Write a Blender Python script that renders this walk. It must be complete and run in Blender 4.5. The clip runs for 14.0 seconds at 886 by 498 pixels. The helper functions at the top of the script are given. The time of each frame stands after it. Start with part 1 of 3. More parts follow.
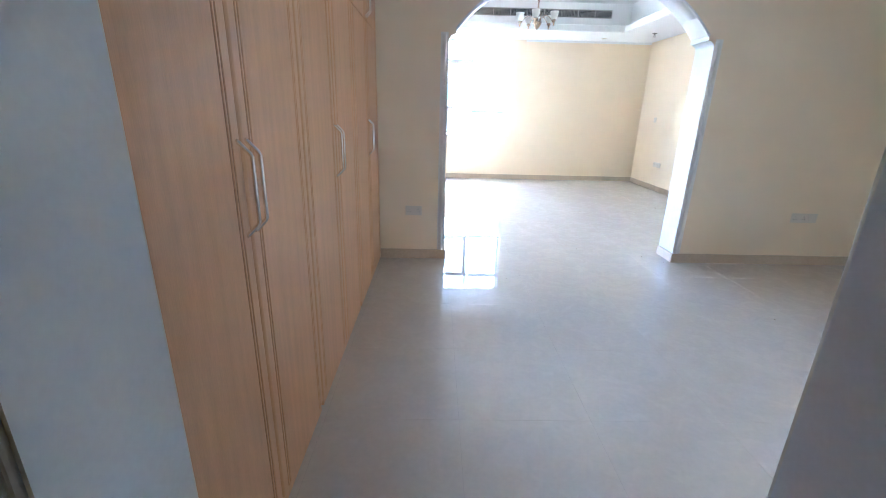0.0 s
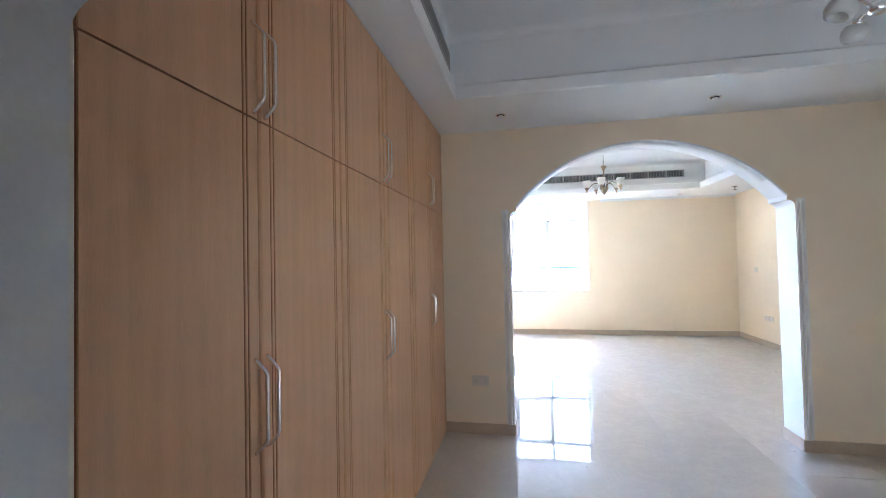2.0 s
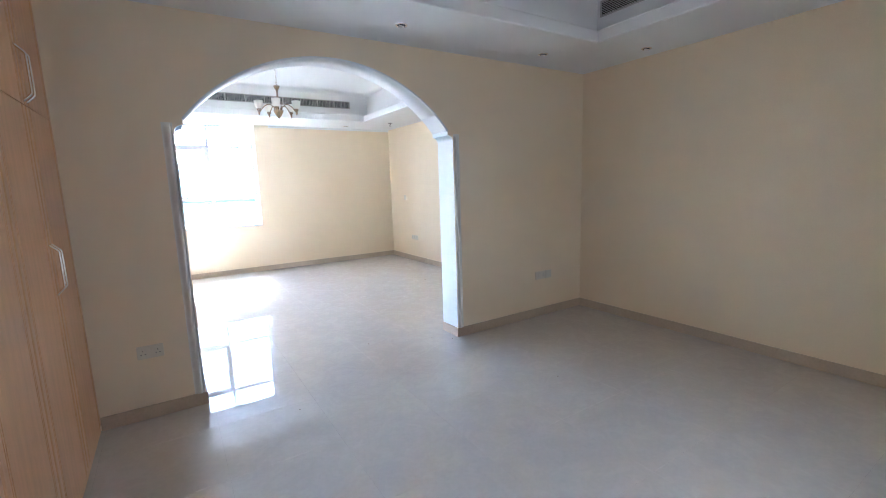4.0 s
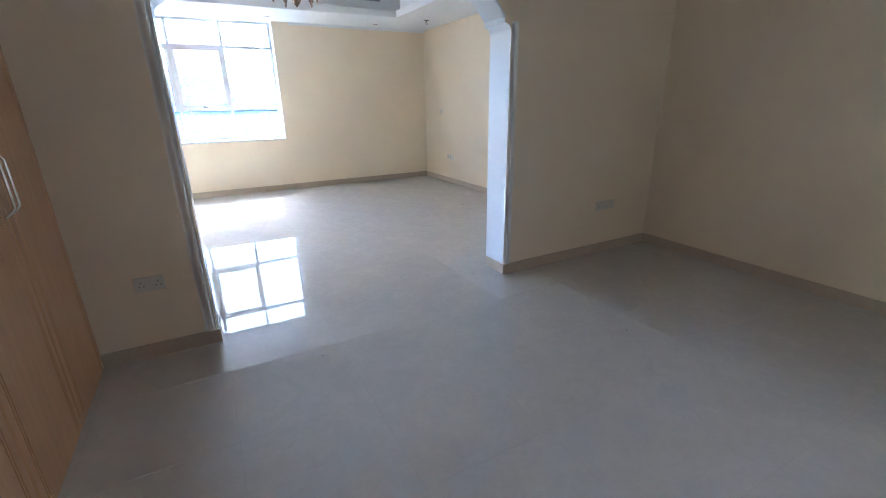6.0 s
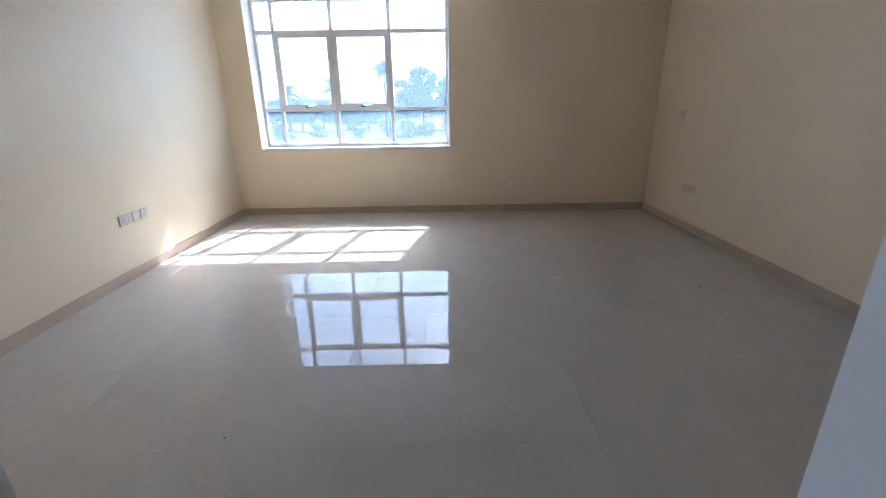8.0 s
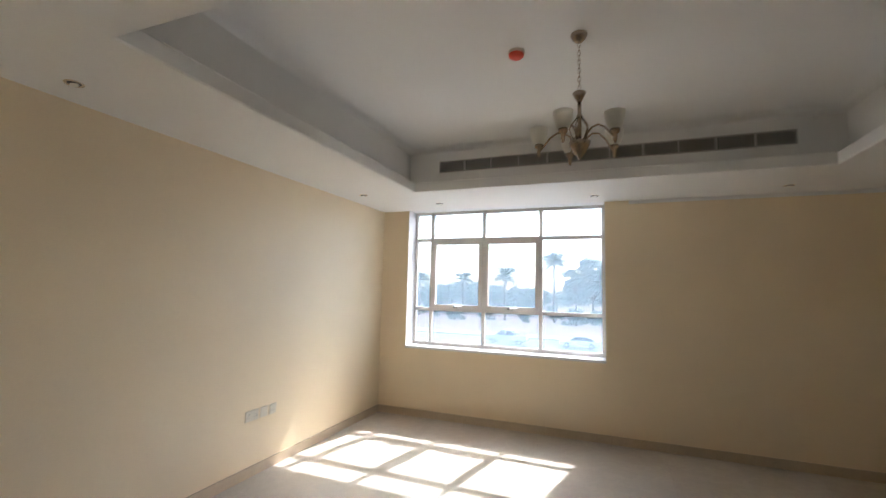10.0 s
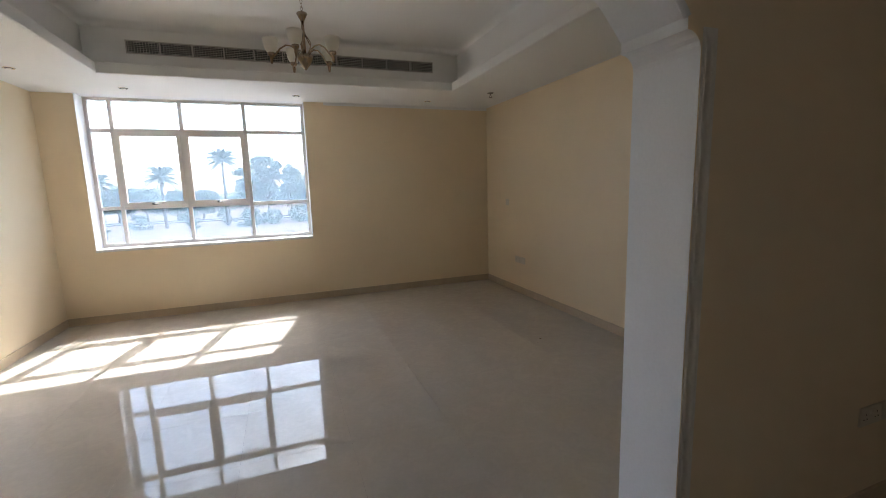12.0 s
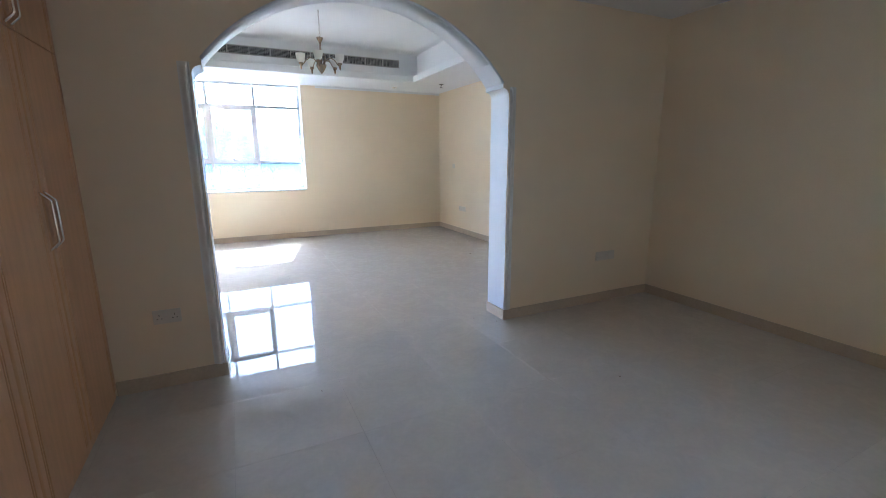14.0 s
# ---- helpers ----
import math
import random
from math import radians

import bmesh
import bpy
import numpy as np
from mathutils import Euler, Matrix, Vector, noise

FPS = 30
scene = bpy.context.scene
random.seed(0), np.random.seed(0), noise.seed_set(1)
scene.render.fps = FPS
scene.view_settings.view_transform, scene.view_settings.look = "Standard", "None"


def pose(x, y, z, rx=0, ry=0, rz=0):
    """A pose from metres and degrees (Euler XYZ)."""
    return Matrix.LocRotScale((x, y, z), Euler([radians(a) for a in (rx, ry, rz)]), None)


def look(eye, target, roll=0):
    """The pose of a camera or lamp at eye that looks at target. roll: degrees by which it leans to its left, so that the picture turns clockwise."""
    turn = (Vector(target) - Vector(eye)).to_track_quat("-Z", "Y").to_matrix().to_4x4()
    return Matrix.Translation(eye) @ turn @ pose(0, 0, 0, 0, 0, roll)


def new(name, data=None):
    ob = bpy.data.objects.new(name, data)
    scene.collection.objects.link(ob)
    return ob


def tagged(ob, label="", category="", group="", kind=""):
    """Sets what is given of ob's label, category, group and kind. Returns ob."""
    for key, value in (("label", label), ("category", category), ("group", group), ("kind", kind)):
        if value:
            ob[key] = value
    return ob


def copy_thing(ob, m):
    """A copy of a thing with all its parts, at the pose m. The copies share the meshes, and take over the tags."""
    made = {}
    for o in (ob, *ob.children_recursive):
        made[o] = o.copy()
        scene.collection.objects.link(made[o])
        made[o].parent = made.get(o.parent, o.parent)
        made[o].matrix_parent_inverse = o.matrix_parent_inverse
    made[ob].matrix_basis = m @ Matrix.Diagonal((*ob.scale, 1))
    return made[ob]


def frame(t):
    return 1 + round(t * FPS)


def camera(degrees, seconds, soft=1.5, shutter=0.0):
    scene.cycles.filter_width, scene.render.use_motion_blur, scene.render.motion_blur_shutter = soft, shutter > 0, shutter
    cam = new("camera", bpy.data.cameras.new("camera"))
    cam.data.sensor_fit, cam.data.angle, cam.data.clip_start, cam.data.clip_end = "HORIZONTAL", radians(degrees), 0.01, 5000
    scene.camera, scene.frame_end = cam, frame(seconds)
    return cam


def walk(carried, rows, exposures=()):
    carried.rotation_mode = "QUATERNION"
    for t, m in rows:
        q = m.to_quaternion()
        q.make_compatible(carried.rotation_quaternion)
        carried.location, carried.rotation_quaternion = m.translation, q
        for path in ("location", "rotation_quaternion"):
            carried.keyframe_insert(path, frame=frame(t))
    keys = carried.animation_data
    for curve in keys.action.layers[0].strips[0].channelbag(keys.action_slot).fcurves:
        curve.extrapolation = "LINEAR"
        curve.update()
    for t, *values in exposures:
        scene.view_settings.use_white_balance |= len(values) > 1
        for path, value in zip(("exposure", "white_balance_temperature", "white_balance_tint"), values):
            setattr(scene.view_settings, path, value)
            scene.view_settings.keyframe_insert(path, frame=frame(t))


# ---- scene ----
cam = camera(92.1, 14.0, soft=0.9, shutter=0.1)
PATH = [
    (0, (0.499, -3.772, 1.331), (0.538, -1.872, 0.706), 1.4),
    (0.5, (0.628, -3.688, 1.339), (0.325, -1.849, 0.614), 2.9),
    (1, (0.697, -3.687, 1.398), (0.358, -1.756, 0.915), -0.6),
    (1.5, (0.715, -3.695, 1.465), (0.347, -1.735, 1.313), -1.2),
    (2, (0.714, -3.696, 1.499), (0.333, -1.733, 1.548), -1.2),
    (2.5, (0.68, -3.611, 1.482), (0.552, -1.615, 1.508), -1.1),
    (3, (0.578, -3.439, 1.488), (1.172, -1.529, 1.449), -1.7),
    (3.2, (0.557, -3.369, 1.487), (1.396, -1.555, 1.419), -2.0),
    (5.3, (0.474, -3.201, 1.39), (1.556, -1.648, 0.742), 1.0),
    (5.5, (0.525, -3.133, 1.373), (1.525, -1.532, 0.711), 1.1),
    (6, (0.709, -2.711, 1.388), (1.602, -1.045, 0.734), -0.9),
    (6.5, (0.978, -2.221, 1.373), (1.626, -0.403, 0.848), -0.2),
    (7, (1.235, -1.64, 1.362), (1.656, 0.21, 0.728), -0.25),
    (7.5, (1.559, -1.093, 1.353), (1.847, 0.778, 0.708), -0.7),
    (7.7, (1.648, -0.892, 1.356), (1.843, 0.989, 0.707), -0.7),
    (9.8, (1.935, -0.035, 1.596), (0.991, 1.725, 1.508), 0.9),
    (10, (1.931, -0.033, 1.593), (1.208, 1.823, 1.775), 1.3),
    (10.5, (1.789, -0.086, 1.673), (1.835, 1.801, 2.333), -1.5),
    (11, (1.745, -0.214, 1.641), (2.014, 1.726, 2.049), -1.9),
    (11.5, (1.706, -0.51, 1.506), (2.197, 1.421, 1.329), -2.4),
    (12, (1.553, -0.972, 1.477), (2.237, 0.884, 1.182), -1.7),
    (12.5, (1.411, -1.532, 1.396), (2.095, 0.309, 1.02), -1.1),
    (13, (1.225, -2.046, 1.365), (1.91, -0.215, 0.944), -0.9),
    (13.5, (0.997, -2.509, 1.383), (1.736, -0.701, 0.953), -0.7),
    (14, (0.741, -2.923, 1.381), (1.593, -1.163, 0.961), -0.3),
]
# Stops of exposure along the walk, with the white balance in kelvin and tint.
EXPOSURES = [(0, 6.7, 4450, 9), (0.5, 6.42, 4550, 10), (1.0, 6.42, 4700, 11), (2.0, 6.39, 4650, 11), (3.2, 6.45, 4600, 11), (5.3, 5.8, 4650, 11), (6.5, 5.46, 4550, 9), (7.0, 5.17, 4700, 11), (7.5, 4.51, 4850, 12),
             (9.8, 3.91, 6000, 12), (10.0, 3.94, 6000, 12), (10.5, 4.24, 6000, 13), (11.0, 4.31, 6050, 13), (11.5, 3.94, 6000, 13), (12.0, 3.94, 5900, 12), (12.5, 4.29, 5800, 13), (13.0, 4.69, 5450, 14), (13.5, 5.08, 4850, 10), (14, 5.41, 4700, 10)]
walk(cam, [(t, look(e, g, r)) for t, e, g, r in PATH], EXPOSURES)

# ---- world and sun ----
SUN_WAY = Vector((0.235, 1.0, 1.2)).normalized()
world = bpy.data.worlds.new("sky")
scene.world = world
world.use_nodes = True
sky = world.node_tree.nodes.new("ShaderNodeTexSky")
sky.sky_type = "NISHITA"
sky.sun_disc = False
sky.sun_elevation = math.asin(SUN_WAY.z)
sky.sun_rotation = math.atan2(SUN_WAY.x, SUN_WAY.y)
sky.dust_density = 3.0
back = world.node_tree.nodes["Background"]
world.node_tree.links.new(sky.outputs[0], back.inputs[0])
back.inputs[1].default_value = 0.15
sun = new("sun", bpy.data.lights.new("sun", "SUN"))
sun.data.energy, sun.data.angle, sun.data.color = 0.60, radians(0.5), (1.0, 0.965, 0.90)
sun.matrix_world = look(SUN_WAY * 50, (0, 0, 0))
# Made-up opening behind the camera; its fill lamp brightens the dressing room.
FILL_GAP = (1.50, 2.70, 0.75, 1.65)
fill_lamp = new("dressing_fill_light", bpy.data.lights.new("dressing_fill_light", "AREA"))
fill_lamp.data.shape, fill_lamp.data.size, fill_lamp.data.size_y = "RECTANGLE", FILL_GAP[1] - FILL_GAP[0] - 0.02, FILL_GAP[3] - FILL_GAP[2] - 0.02
fill_lamp.data.energy, fill_lamp.data.color = 0.140, (1.0, 0.93, 0.83)
fill_lamp.matrix_world = look(((FILL_GAP[0] + FILL_GAP[1]) / 2, -3.30, (FILL_GAP[2] + FILL_GAP[3]) / 2), ((FILL_GAP[0] + FILL_GAP[1]) / 2, 0.0, (FILL_GAP[2] + FILL_GAP[3]) / 2))


# ---- materials ----
def material(name, color, rough=0.5, metal=0.0, vary=0.06, scale=6.0, fine=120.0, bump=0.0, spec=0.5, coat=0.0, stretch=(1, 1, 1), dirt=None, random_hue=0.0):
    """A surface with colour variation at two scales and a fine relief."""
    m = bpy.data.materials.new(name)
    m.use_nodes = True
    nt = m.node_tree
    b = nt.nodes["Principled BSDF"]
    tex = nt.nodes.new("ShaderNodeTexCoord")
    mapping = nt.nodes.new("ShaderNodeMapping")
    mapping.inputs["Scale"].default_value = stretch
    nt.links.new(tex.outputs["Object"], mapping.inputs[0])
    big, small = nt.nodes.new("ShaderNodeTexNoise"), nt.nodes.new("ShaderNodeTexNoise")
    big.inputs["Scale"].default_value, small.inputs["Scale"].default_value = scale, fine
    big.inputs["Detail"].default_value, small.inputs["Detail"].default_value = 5, 3
    for n in (big, small):
        nt.links.new(mapping.outputs[0], n.inputs["Vector"])
    add = nt.nodes.new("ShaderNodeMath")
    add.operation = "MULTIPLY_ADD"
    add.inputs[1].default_value = 0.45
    nt.links.new(small.outputs[0], add.inputs[0])
    half = nt.nodes.new("ShaderNodeMath")
    half.operation = "MULTIPLY"
    half.inputs[1].default_value = 0.55
    nt.links.new(big.outputs[0], half.inputs[0])
    nt.links.new(half.outputs[0], add.inputs[2])
    ramp = nt.nodes.new("ShaderNodeValToRGB")
    low = [c * (1 - vary) for c in color] if dirt is None else dirt
    ramp.color_ramp.elements[0].position, ramp.color_ramp.elements[1].position = 0.32, 0.62
    ramp.color_ramp.elements[0].color = (*low, 1)
    ramp.color_ramp.elements[1].color = (*[min(1, c * (1 + vary * 0.5)) for c in color], 1)
    nt.links.new(add.outputs[0], ramp.inputs[0])
    out = ramp.outputs[0]
    if random_hue:
        info = nt.nodes.new("ShaderNodeObjectInfo")
        hsv = nt.nodes.new("ShaderNodeHueSaturation")
        rng = nt.nodes.new("ShaderNodeMapRange")
        rng.inputs[3].default_value, rng.inputs[4].default_value = 1 - random_hue, 1 + random_hue
        nt.links.new(info.outputs["Random"], rng.inputs[0])
        nt.links.new(rng.outputs[0], hsv.inputs["Value"])
        nt.links.new(out, hsv.inputs["Color"])
        out = hsv.outputs[0]
    nt.links.new(out, b.inputs["Base Color"])
    b.inputs["Roughness"].default_value = rough
    b.inputs["Metallic"].default_value = metal
    b.inputs["Specular IOR Level"].default_value = spec
    b.inputs["Coat Weight"].default_value = coat
    b.inputs["Coat Roughness"].default_value = 0.03
    if bump:
        bm_node = nt.nodes.new("ShaderNodeBump")
        bm_node.inputs["Strength"].default_value = bump
        bm_node.inputs["Distance"].default_value = 0.004
        nt.links.new(small.outputs[0], bm_node.inputs["Height"])
        nt.links.new(bm_node.outputs[0], b.inputs["Normal"])
    return m


CREAM = material("cream_paint", (0.89, 0.742, 0.518), 0.40, vary=0.04, scale=1.5, fine=160, bump=0.10, spec=0.62)
WHITE = material("white_paint", (0.87, 0.855, 0.82), 0.7, vary=0.03, scale=1.2, fine=140, bump=0.1)
ROLL = material("off_white_plaster", (0.86, 0.82, 0.74), 0.75, vary=0.05, scale=4, fine=90, bump=0.12)
SATIN = material("white_satin_paint", (0.82, 0.82, 0.82), 0.4, vary=0.04, scale=3, fine=90, bump=0.08)
TILE = material("polished_porcelain", (0.61, 0.552, 0.478), 0.035, vary=0.05, scale=3.5, fine=40, spec=0.6, random_hue=0.003)
tn = TILE.node_tree
smudge, gloss = tn.nodes.new("ShaderNodeTexNoise"), tn.nodes.new("ShaderNodeMapRange")
smudge.inputs["Scale"].default_value, smudge.inputs["Detail"].default_value, smudge.inputs["Roughness"].default_value = 4.5, 8, 0.65
place = tn.nodes.new("ShaderNodeNewGeometry")
tn.links.new(place.outputs["Position"], smudge.inputs["Vector"])
gloss.inputs[1].default_value, gloss.inputs[2].default_value, gloss.inputs[3].default_value, gloss.inputs[4].default_value = 0.50, 0.74, 0.008, 0.085
tn.links.new(smudge.outputs[0], gloss.inputs[0])
tn.links.new(gloss.outputs[0], tn.nodes["Principled BSDF"].inputs["Roughness"])
# Wiped streaks of dust that dull the polish in places.
streak, film_map = tn.nodes.new("ShaderNodeTexNoise"), tn.nodes.new("ShaderNodeMapRange")
streak.inputs["Scale"].default_value, streak.inputs["Detail"].default_value, streak.inputs["Distortion"].default_value = 5.0, 7, 2.2
film_map.inputs[1].default_value, film_map.inputs[2].default_value, film_map.inputs[3].default_value, film_map.inputs[4].default_value = 0.47, 0.58, 0.58, 0.30
tn.links.new(place.outputs["Position"], streak.inputs["Vector"])
tn.links.new(streak.outputs[0], film_map.inputs[0])
tn.links.new(film_map.outputs[0], tn.nodes["Principled BSDF"].inputs["Specular IOR Level"])
GROUT = material("grout", (0.47, 0.42, 0.36), 0.8, vary=0.2)
SKIRT = material("beige_skirting_tile", (0.56, 0.44, 0.305), 0.35, vary=0.1, scale=5, fine=60)
WOOD = material("beech_veneer", (0.68, 0.39, 0.195), 0.42, vary=0.12, scale=5, fine=70, stretch=(6, 6, 0.35), random_hue=0.03, bump=0.04)
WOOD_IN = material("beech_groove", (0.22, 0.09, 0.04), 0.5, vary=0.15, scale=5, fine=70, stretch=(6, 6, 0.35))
CHROME = material("brushed_chrome", (0.92, 0.91, 0.90), 0.25, metal=1.0, vary=0.05, scale=30)
GUNMETAL = material("dark_nickel", (0.20, 0.18, 0.16), 0.4, metal=0.8, vary=0.1)
NICKEL = material("antique_nickel", (0.42, 0.34, 0.26), 0.22, metal=1.0, vary=0.12, scale=30)
FROST = material("frosted_glass", (0.90, 0.86, 0.77), 0.4, vary=0.05, scale=20)
OPAL = material("opal_glass", (0.90, 0.89, 0.86), 0.3, vary=0.03, scale=20)
for glassy, share in ((FROST, 0.55), (OPAL, 0.35)):
    gt = glassy.node_tree
    through_light, blend = gt.nodes.new("ShaderNodeBsdfTranslucent"), gt.nodes.new("ShaderNodeMixShader")
    through_light.inputs[0].default_value = (0.92, 0.90, 0.84, 1)
    blend.inputs[0].default_value = share
    gt.links.new(gt.nodes["Principled BSDF"].outputs[0], blend.inputs[1])
    gt.links.new(through_light.outputs[0], blend.inputs[2])
    gt.links.new(blend.outputs[0], gt.nodes["Material Output"].inputs[0])
PLASTIC = material("white_plastic", (0.74, 0.67, 0.54), 0.4, vary=0.06)
# Near-black: plain on handle bases, painted-in shade for ducts, recesses and pin holes.
DARK = material("black_and_void_shade", (0.03, 0.03, 0.03), 0.8, vary=0.2)
RED = material("red_plastic", (0.80, 0.085, 0.025), 0.35, vary=0.06)
GRILLE = material("grey_aluminium", (0.50, 0.46, 0.41), 0.4, metal=0.2, vary=0.06)
ALU = material("white_aluminium", (0.72, 0.69, 0.65), 0.4, vary=0.05)
SILL = material("white_marble_sill", (0.80, 0.80, 0.79), 0.25, vary=0.06)
RUBBER = material("black_rubber", (0.03, 0.03, 0.03), 0.7, vary=0.2)
SAND = material("sandy_ground", (0.20, 0.110, 0.072), 0.95, vary=0.3, scale=0.15, fine=3.0)
ASPHALT = material("sunlit_asphalt", (0.19, 0.18, 0.168), 0.9, vary=0.2, scale=0.4, fine=8)
KERB = material("concrete_kerb", (0.42, 0.40, 0.37), 0.85, vary=0.15, scale=2, fine=30)
LEAF = material("dusty_leaves", (0.06, 0.12, 0.06), 0.6, vary=0.4, scale=0.8, fine=6)
FROND = material("palm_fronds", (0.07, 0.12, 0.055), 0.55, vary=0.35, scale=1.5, fine=9)
BARK = material("bark", (0.17, 0.12, 0.08), 0.9, vary=0.3, scale=3, fine=20, bump=0.4)
CAR_WHITE = material("white_car_paint", (0.78, 0.78, 0.78), 0.25, vary=0.02, coat=0.6)
CAR_SILVER = material("pale_car_paint", (0.66, 0.66, 0.65), 0.28, vary=0.03, coat=0.6)
CAR_GLASS = material("tinted_car_glass", (0.03, 0.035, 0.04), 0.08, vary=0.05)
FACADE = material("facade_render", (0.62, 0.56, 0.47), 0.85, vary=0.08, scale=1, fine=40)

# Blue-tinted, dusty window glass, its base darkened to dim the bright view outside.
PANE = bpy.data.materials.new("tinted_window_glass")
PANE.use_nodes = True
pn = PANE.node_tree
pb = pn.nodes["Principled BSDF"]
pb.inputs["Base Color"].default_value = (0.19, 0.211, 0.219, 1)
pb.inputs["Roughness"].default_value = 0.0
pb.inputs["IOR"].default_value = 1.1
pb.inputs["Transmission Weight"].default_value = 1.0
# Film of dust, coloured blue to paint haze over the view.
dust_haze = pn.nodes.new("ShaderNodeBsdfTranslucent")
dust_haze.inputs[0].default_value = (0.60, 0.80, 0.95, 1)
mixer = pn.nodes.new("ShaderNodeMixShader")
dn = pn.nodes.new("ShaderNodeTexNoise")
dn.inputs["Scale"].default_value, dn.inputs["Detail"].default_value = 3.0, 6
dr = pn.nodes.new("ShaderNodeMapRange")
dr.inputs[3].default_value, dr.inputs[4].default_value = 0.030, 0.056
pn.links.new(dn.outputs[0], dr.inputs[0])
pn.links.new(dr.outputs[0], mixer.inputs[0])
pn.links.new(pb.outputs[0], mixer.inputs[1])
pn.links.new(dust_haze.outputs[0], mixer.inputs[2])
pn.links.new(mixer.outputs[0], pn.nodes["Material Output"].inputs[0])


# ---- mesh tools ----
def box(bm, x0, x1, y0, y1, z0, z1, mat=0, bevel=0.0):
    """One box in bm, with its edges bevelled if asked."""
    vs = [bm.verts.new((x, y, z)) for z in (z0, z1) for y in (y0, y1) for x in (x0, x1)]
    fs = [bm.faces.new([vs[i] for i in q]) for q in ((0, 2, 3, 1), (4, 5, 7, 6), (0, 1, 5, 4), (2, 6, 7, 3), (0, 4, 6, 2), (1, 3, 7, 5))]
    for f in fs:
        f.material_index = mat
    if bevel:
        es = list({e for f in fs for e in f.edges})
        bmesh.ops.bevel(bm, geom=es, offset=bevel, segments=2, affect="EDGES", profile=0.5)
    return bm


def boxed(*dims, bevel=0.0):
    return box(bmesh.new(), *dims, bevel=bevel)


def tube(bm, points, radius, sides=10, closed_ends=True):
    """A round bar along points; radius may be one number or one a point."""
    pts = [Vector(p) for p in points]
    rads = [radius] * len(pts) if isinstance(radius, (int, float)) else radius
    rings, side = [], None
    for i, p in enumerate(pts):
        d = (pts[min(i + 1, len(pts) - 1)] - pts[max(i - 1, 0)]).normalized()
        if side is None:
            side = d.cross(Vector((0, 0, 1)) if abs(d.z) < 0.9 else Vector((1, 0, 0))).normalized()
        side = (side - d * side.dot(d)).normalized()
        other = d.cross(side)
        rings.append([bm.verts.new(p + (side * math.cos(a) + other * math.sin(a)) * rads[i]) for a in (2 * math.pi * k / sides for k in range(sides))])
    for a, b in zip(rings, rings[1:]):
        for k in range(sides):
            f = bm.faces.new((a[k], a[(k + 1) % sides], b[(k + 1) % sides], b[k]))
            f.smooth = True
    if closed_ends:
        bm.faces.new(rings[0][::-1])
        bm.faces.new(rings[-1])
    return bm


def lathe(bm, profile, sides=24, centre=(0, 0, 0), m=None):
    """A turned shape from (radius, z) pairs; closed where the radius is 0."""
    m = m or Matrix.Translation(centre)
    rings = []
    for r, z in profile:
        if r < 1e-6:
            rings.append([bm.verts.new(m @ Vector((0, 0, z)))])
        else:
            rings.append([bm.verts.new(m @ Vector((r * math.cos(2 * math.pi * k / sides), r * math.sin(2 * math.pi * k / sides), z))) for k in range(sides)])
    for a, b in zip(rings, rings[1:]):
        for k in range(sides):
            n = (k + 1) % sides
            if len(a) == 1 and len(b) == 1:
                break
            q = [a[0], b[n], b[k]] if len(a) == 1 else [a[k], a[n], b[0]] if len(b) == 1 else [a[k], a[n], b[n], b[k]]
            f = bm.faces.new(q)
            f.smooth = True
    return bm


def mesh_of(name, bm, mats):
    bmesh.ops.recalc_face_normals(bm, faces=bm.faces)
    me = bpy.data.meshes.new(name)
    bm.to_mesh(me)
    bm.free()
    for m in mats if isinstance(mats, (list, tuple)) else (mats,):
        me.materials.append(m)
    return me


def thing(name, bm, mats, label, category, group="", kind=""):
    return tagged(new(name, mesh_of(name, bm, mats)), label, category, group, kind)


def empty(name, label, category, group="", at=(0, 0, 0)):
    ob = new(name)
    ob.empty_display_size = 0.1
    ob.matrix_basis = Matrix.Translation(at)
    return tagged(ob, label, category, group)


def part(name, bm, mats, parent, label=""):
    ob = new(name, mesh_of(name, bm, mats))
    ob.parent = parent
    return tagged(ob, label)


def setting(name, bm, mats, label, category):
    return thing(name, bm, mats, label, category, kind="structure")


# ---- the plan ----
LEFT, RIGHT, FAR, TOP = -0.86, 4.485, 4.95, 3.3
CEIL = 2.605
ARCH_L, ARCH_R, ARCH_BACK = 0.585, 2.735, 0.26
ENTRY_L, ENTRY_R, ENTRY_FAR, ENTRY_NEAR = 0.125, 1.058, -3.24, -3.457
WIN = (-0.495, 1.895, 0.858, 2.596)


def arch_outline(l, r, spring, crown, steps=40):
    """Points round an arched opening, from the left foot to the right, with a small hollow corbel at each springing."""
    notch = 0.055
    half, rise, mid = (r - l) / 2 - notch - 0.001, crown - spring - 0.09, (l + r) / 2
    radius = (half * half + rise * rise) / (2 * rise)
    zc, sweep = crown - radius, math.asin(min(1.0, half / radius))
    left = [(l, 0.0), (l, spring)]
    left += [(l + notch * (1 - math.cos(a)), spring + notch * math.sin(a)) for a in (math.pi / 2 * k / 6 for k in range(1, 7))]
    left += [(l + notch + 0.0005, spring + 0.066)]
    over = [(mid + radius * math.sin(-sweep + 2 * sweep * k / steps), zc + radius * math.cos(-sweep + 2 * sweep * k / steps)) for k in range(steps + 1)]
    right = [(2 * mid - u, v) for u, v in left][::-1]
    return left + over + right


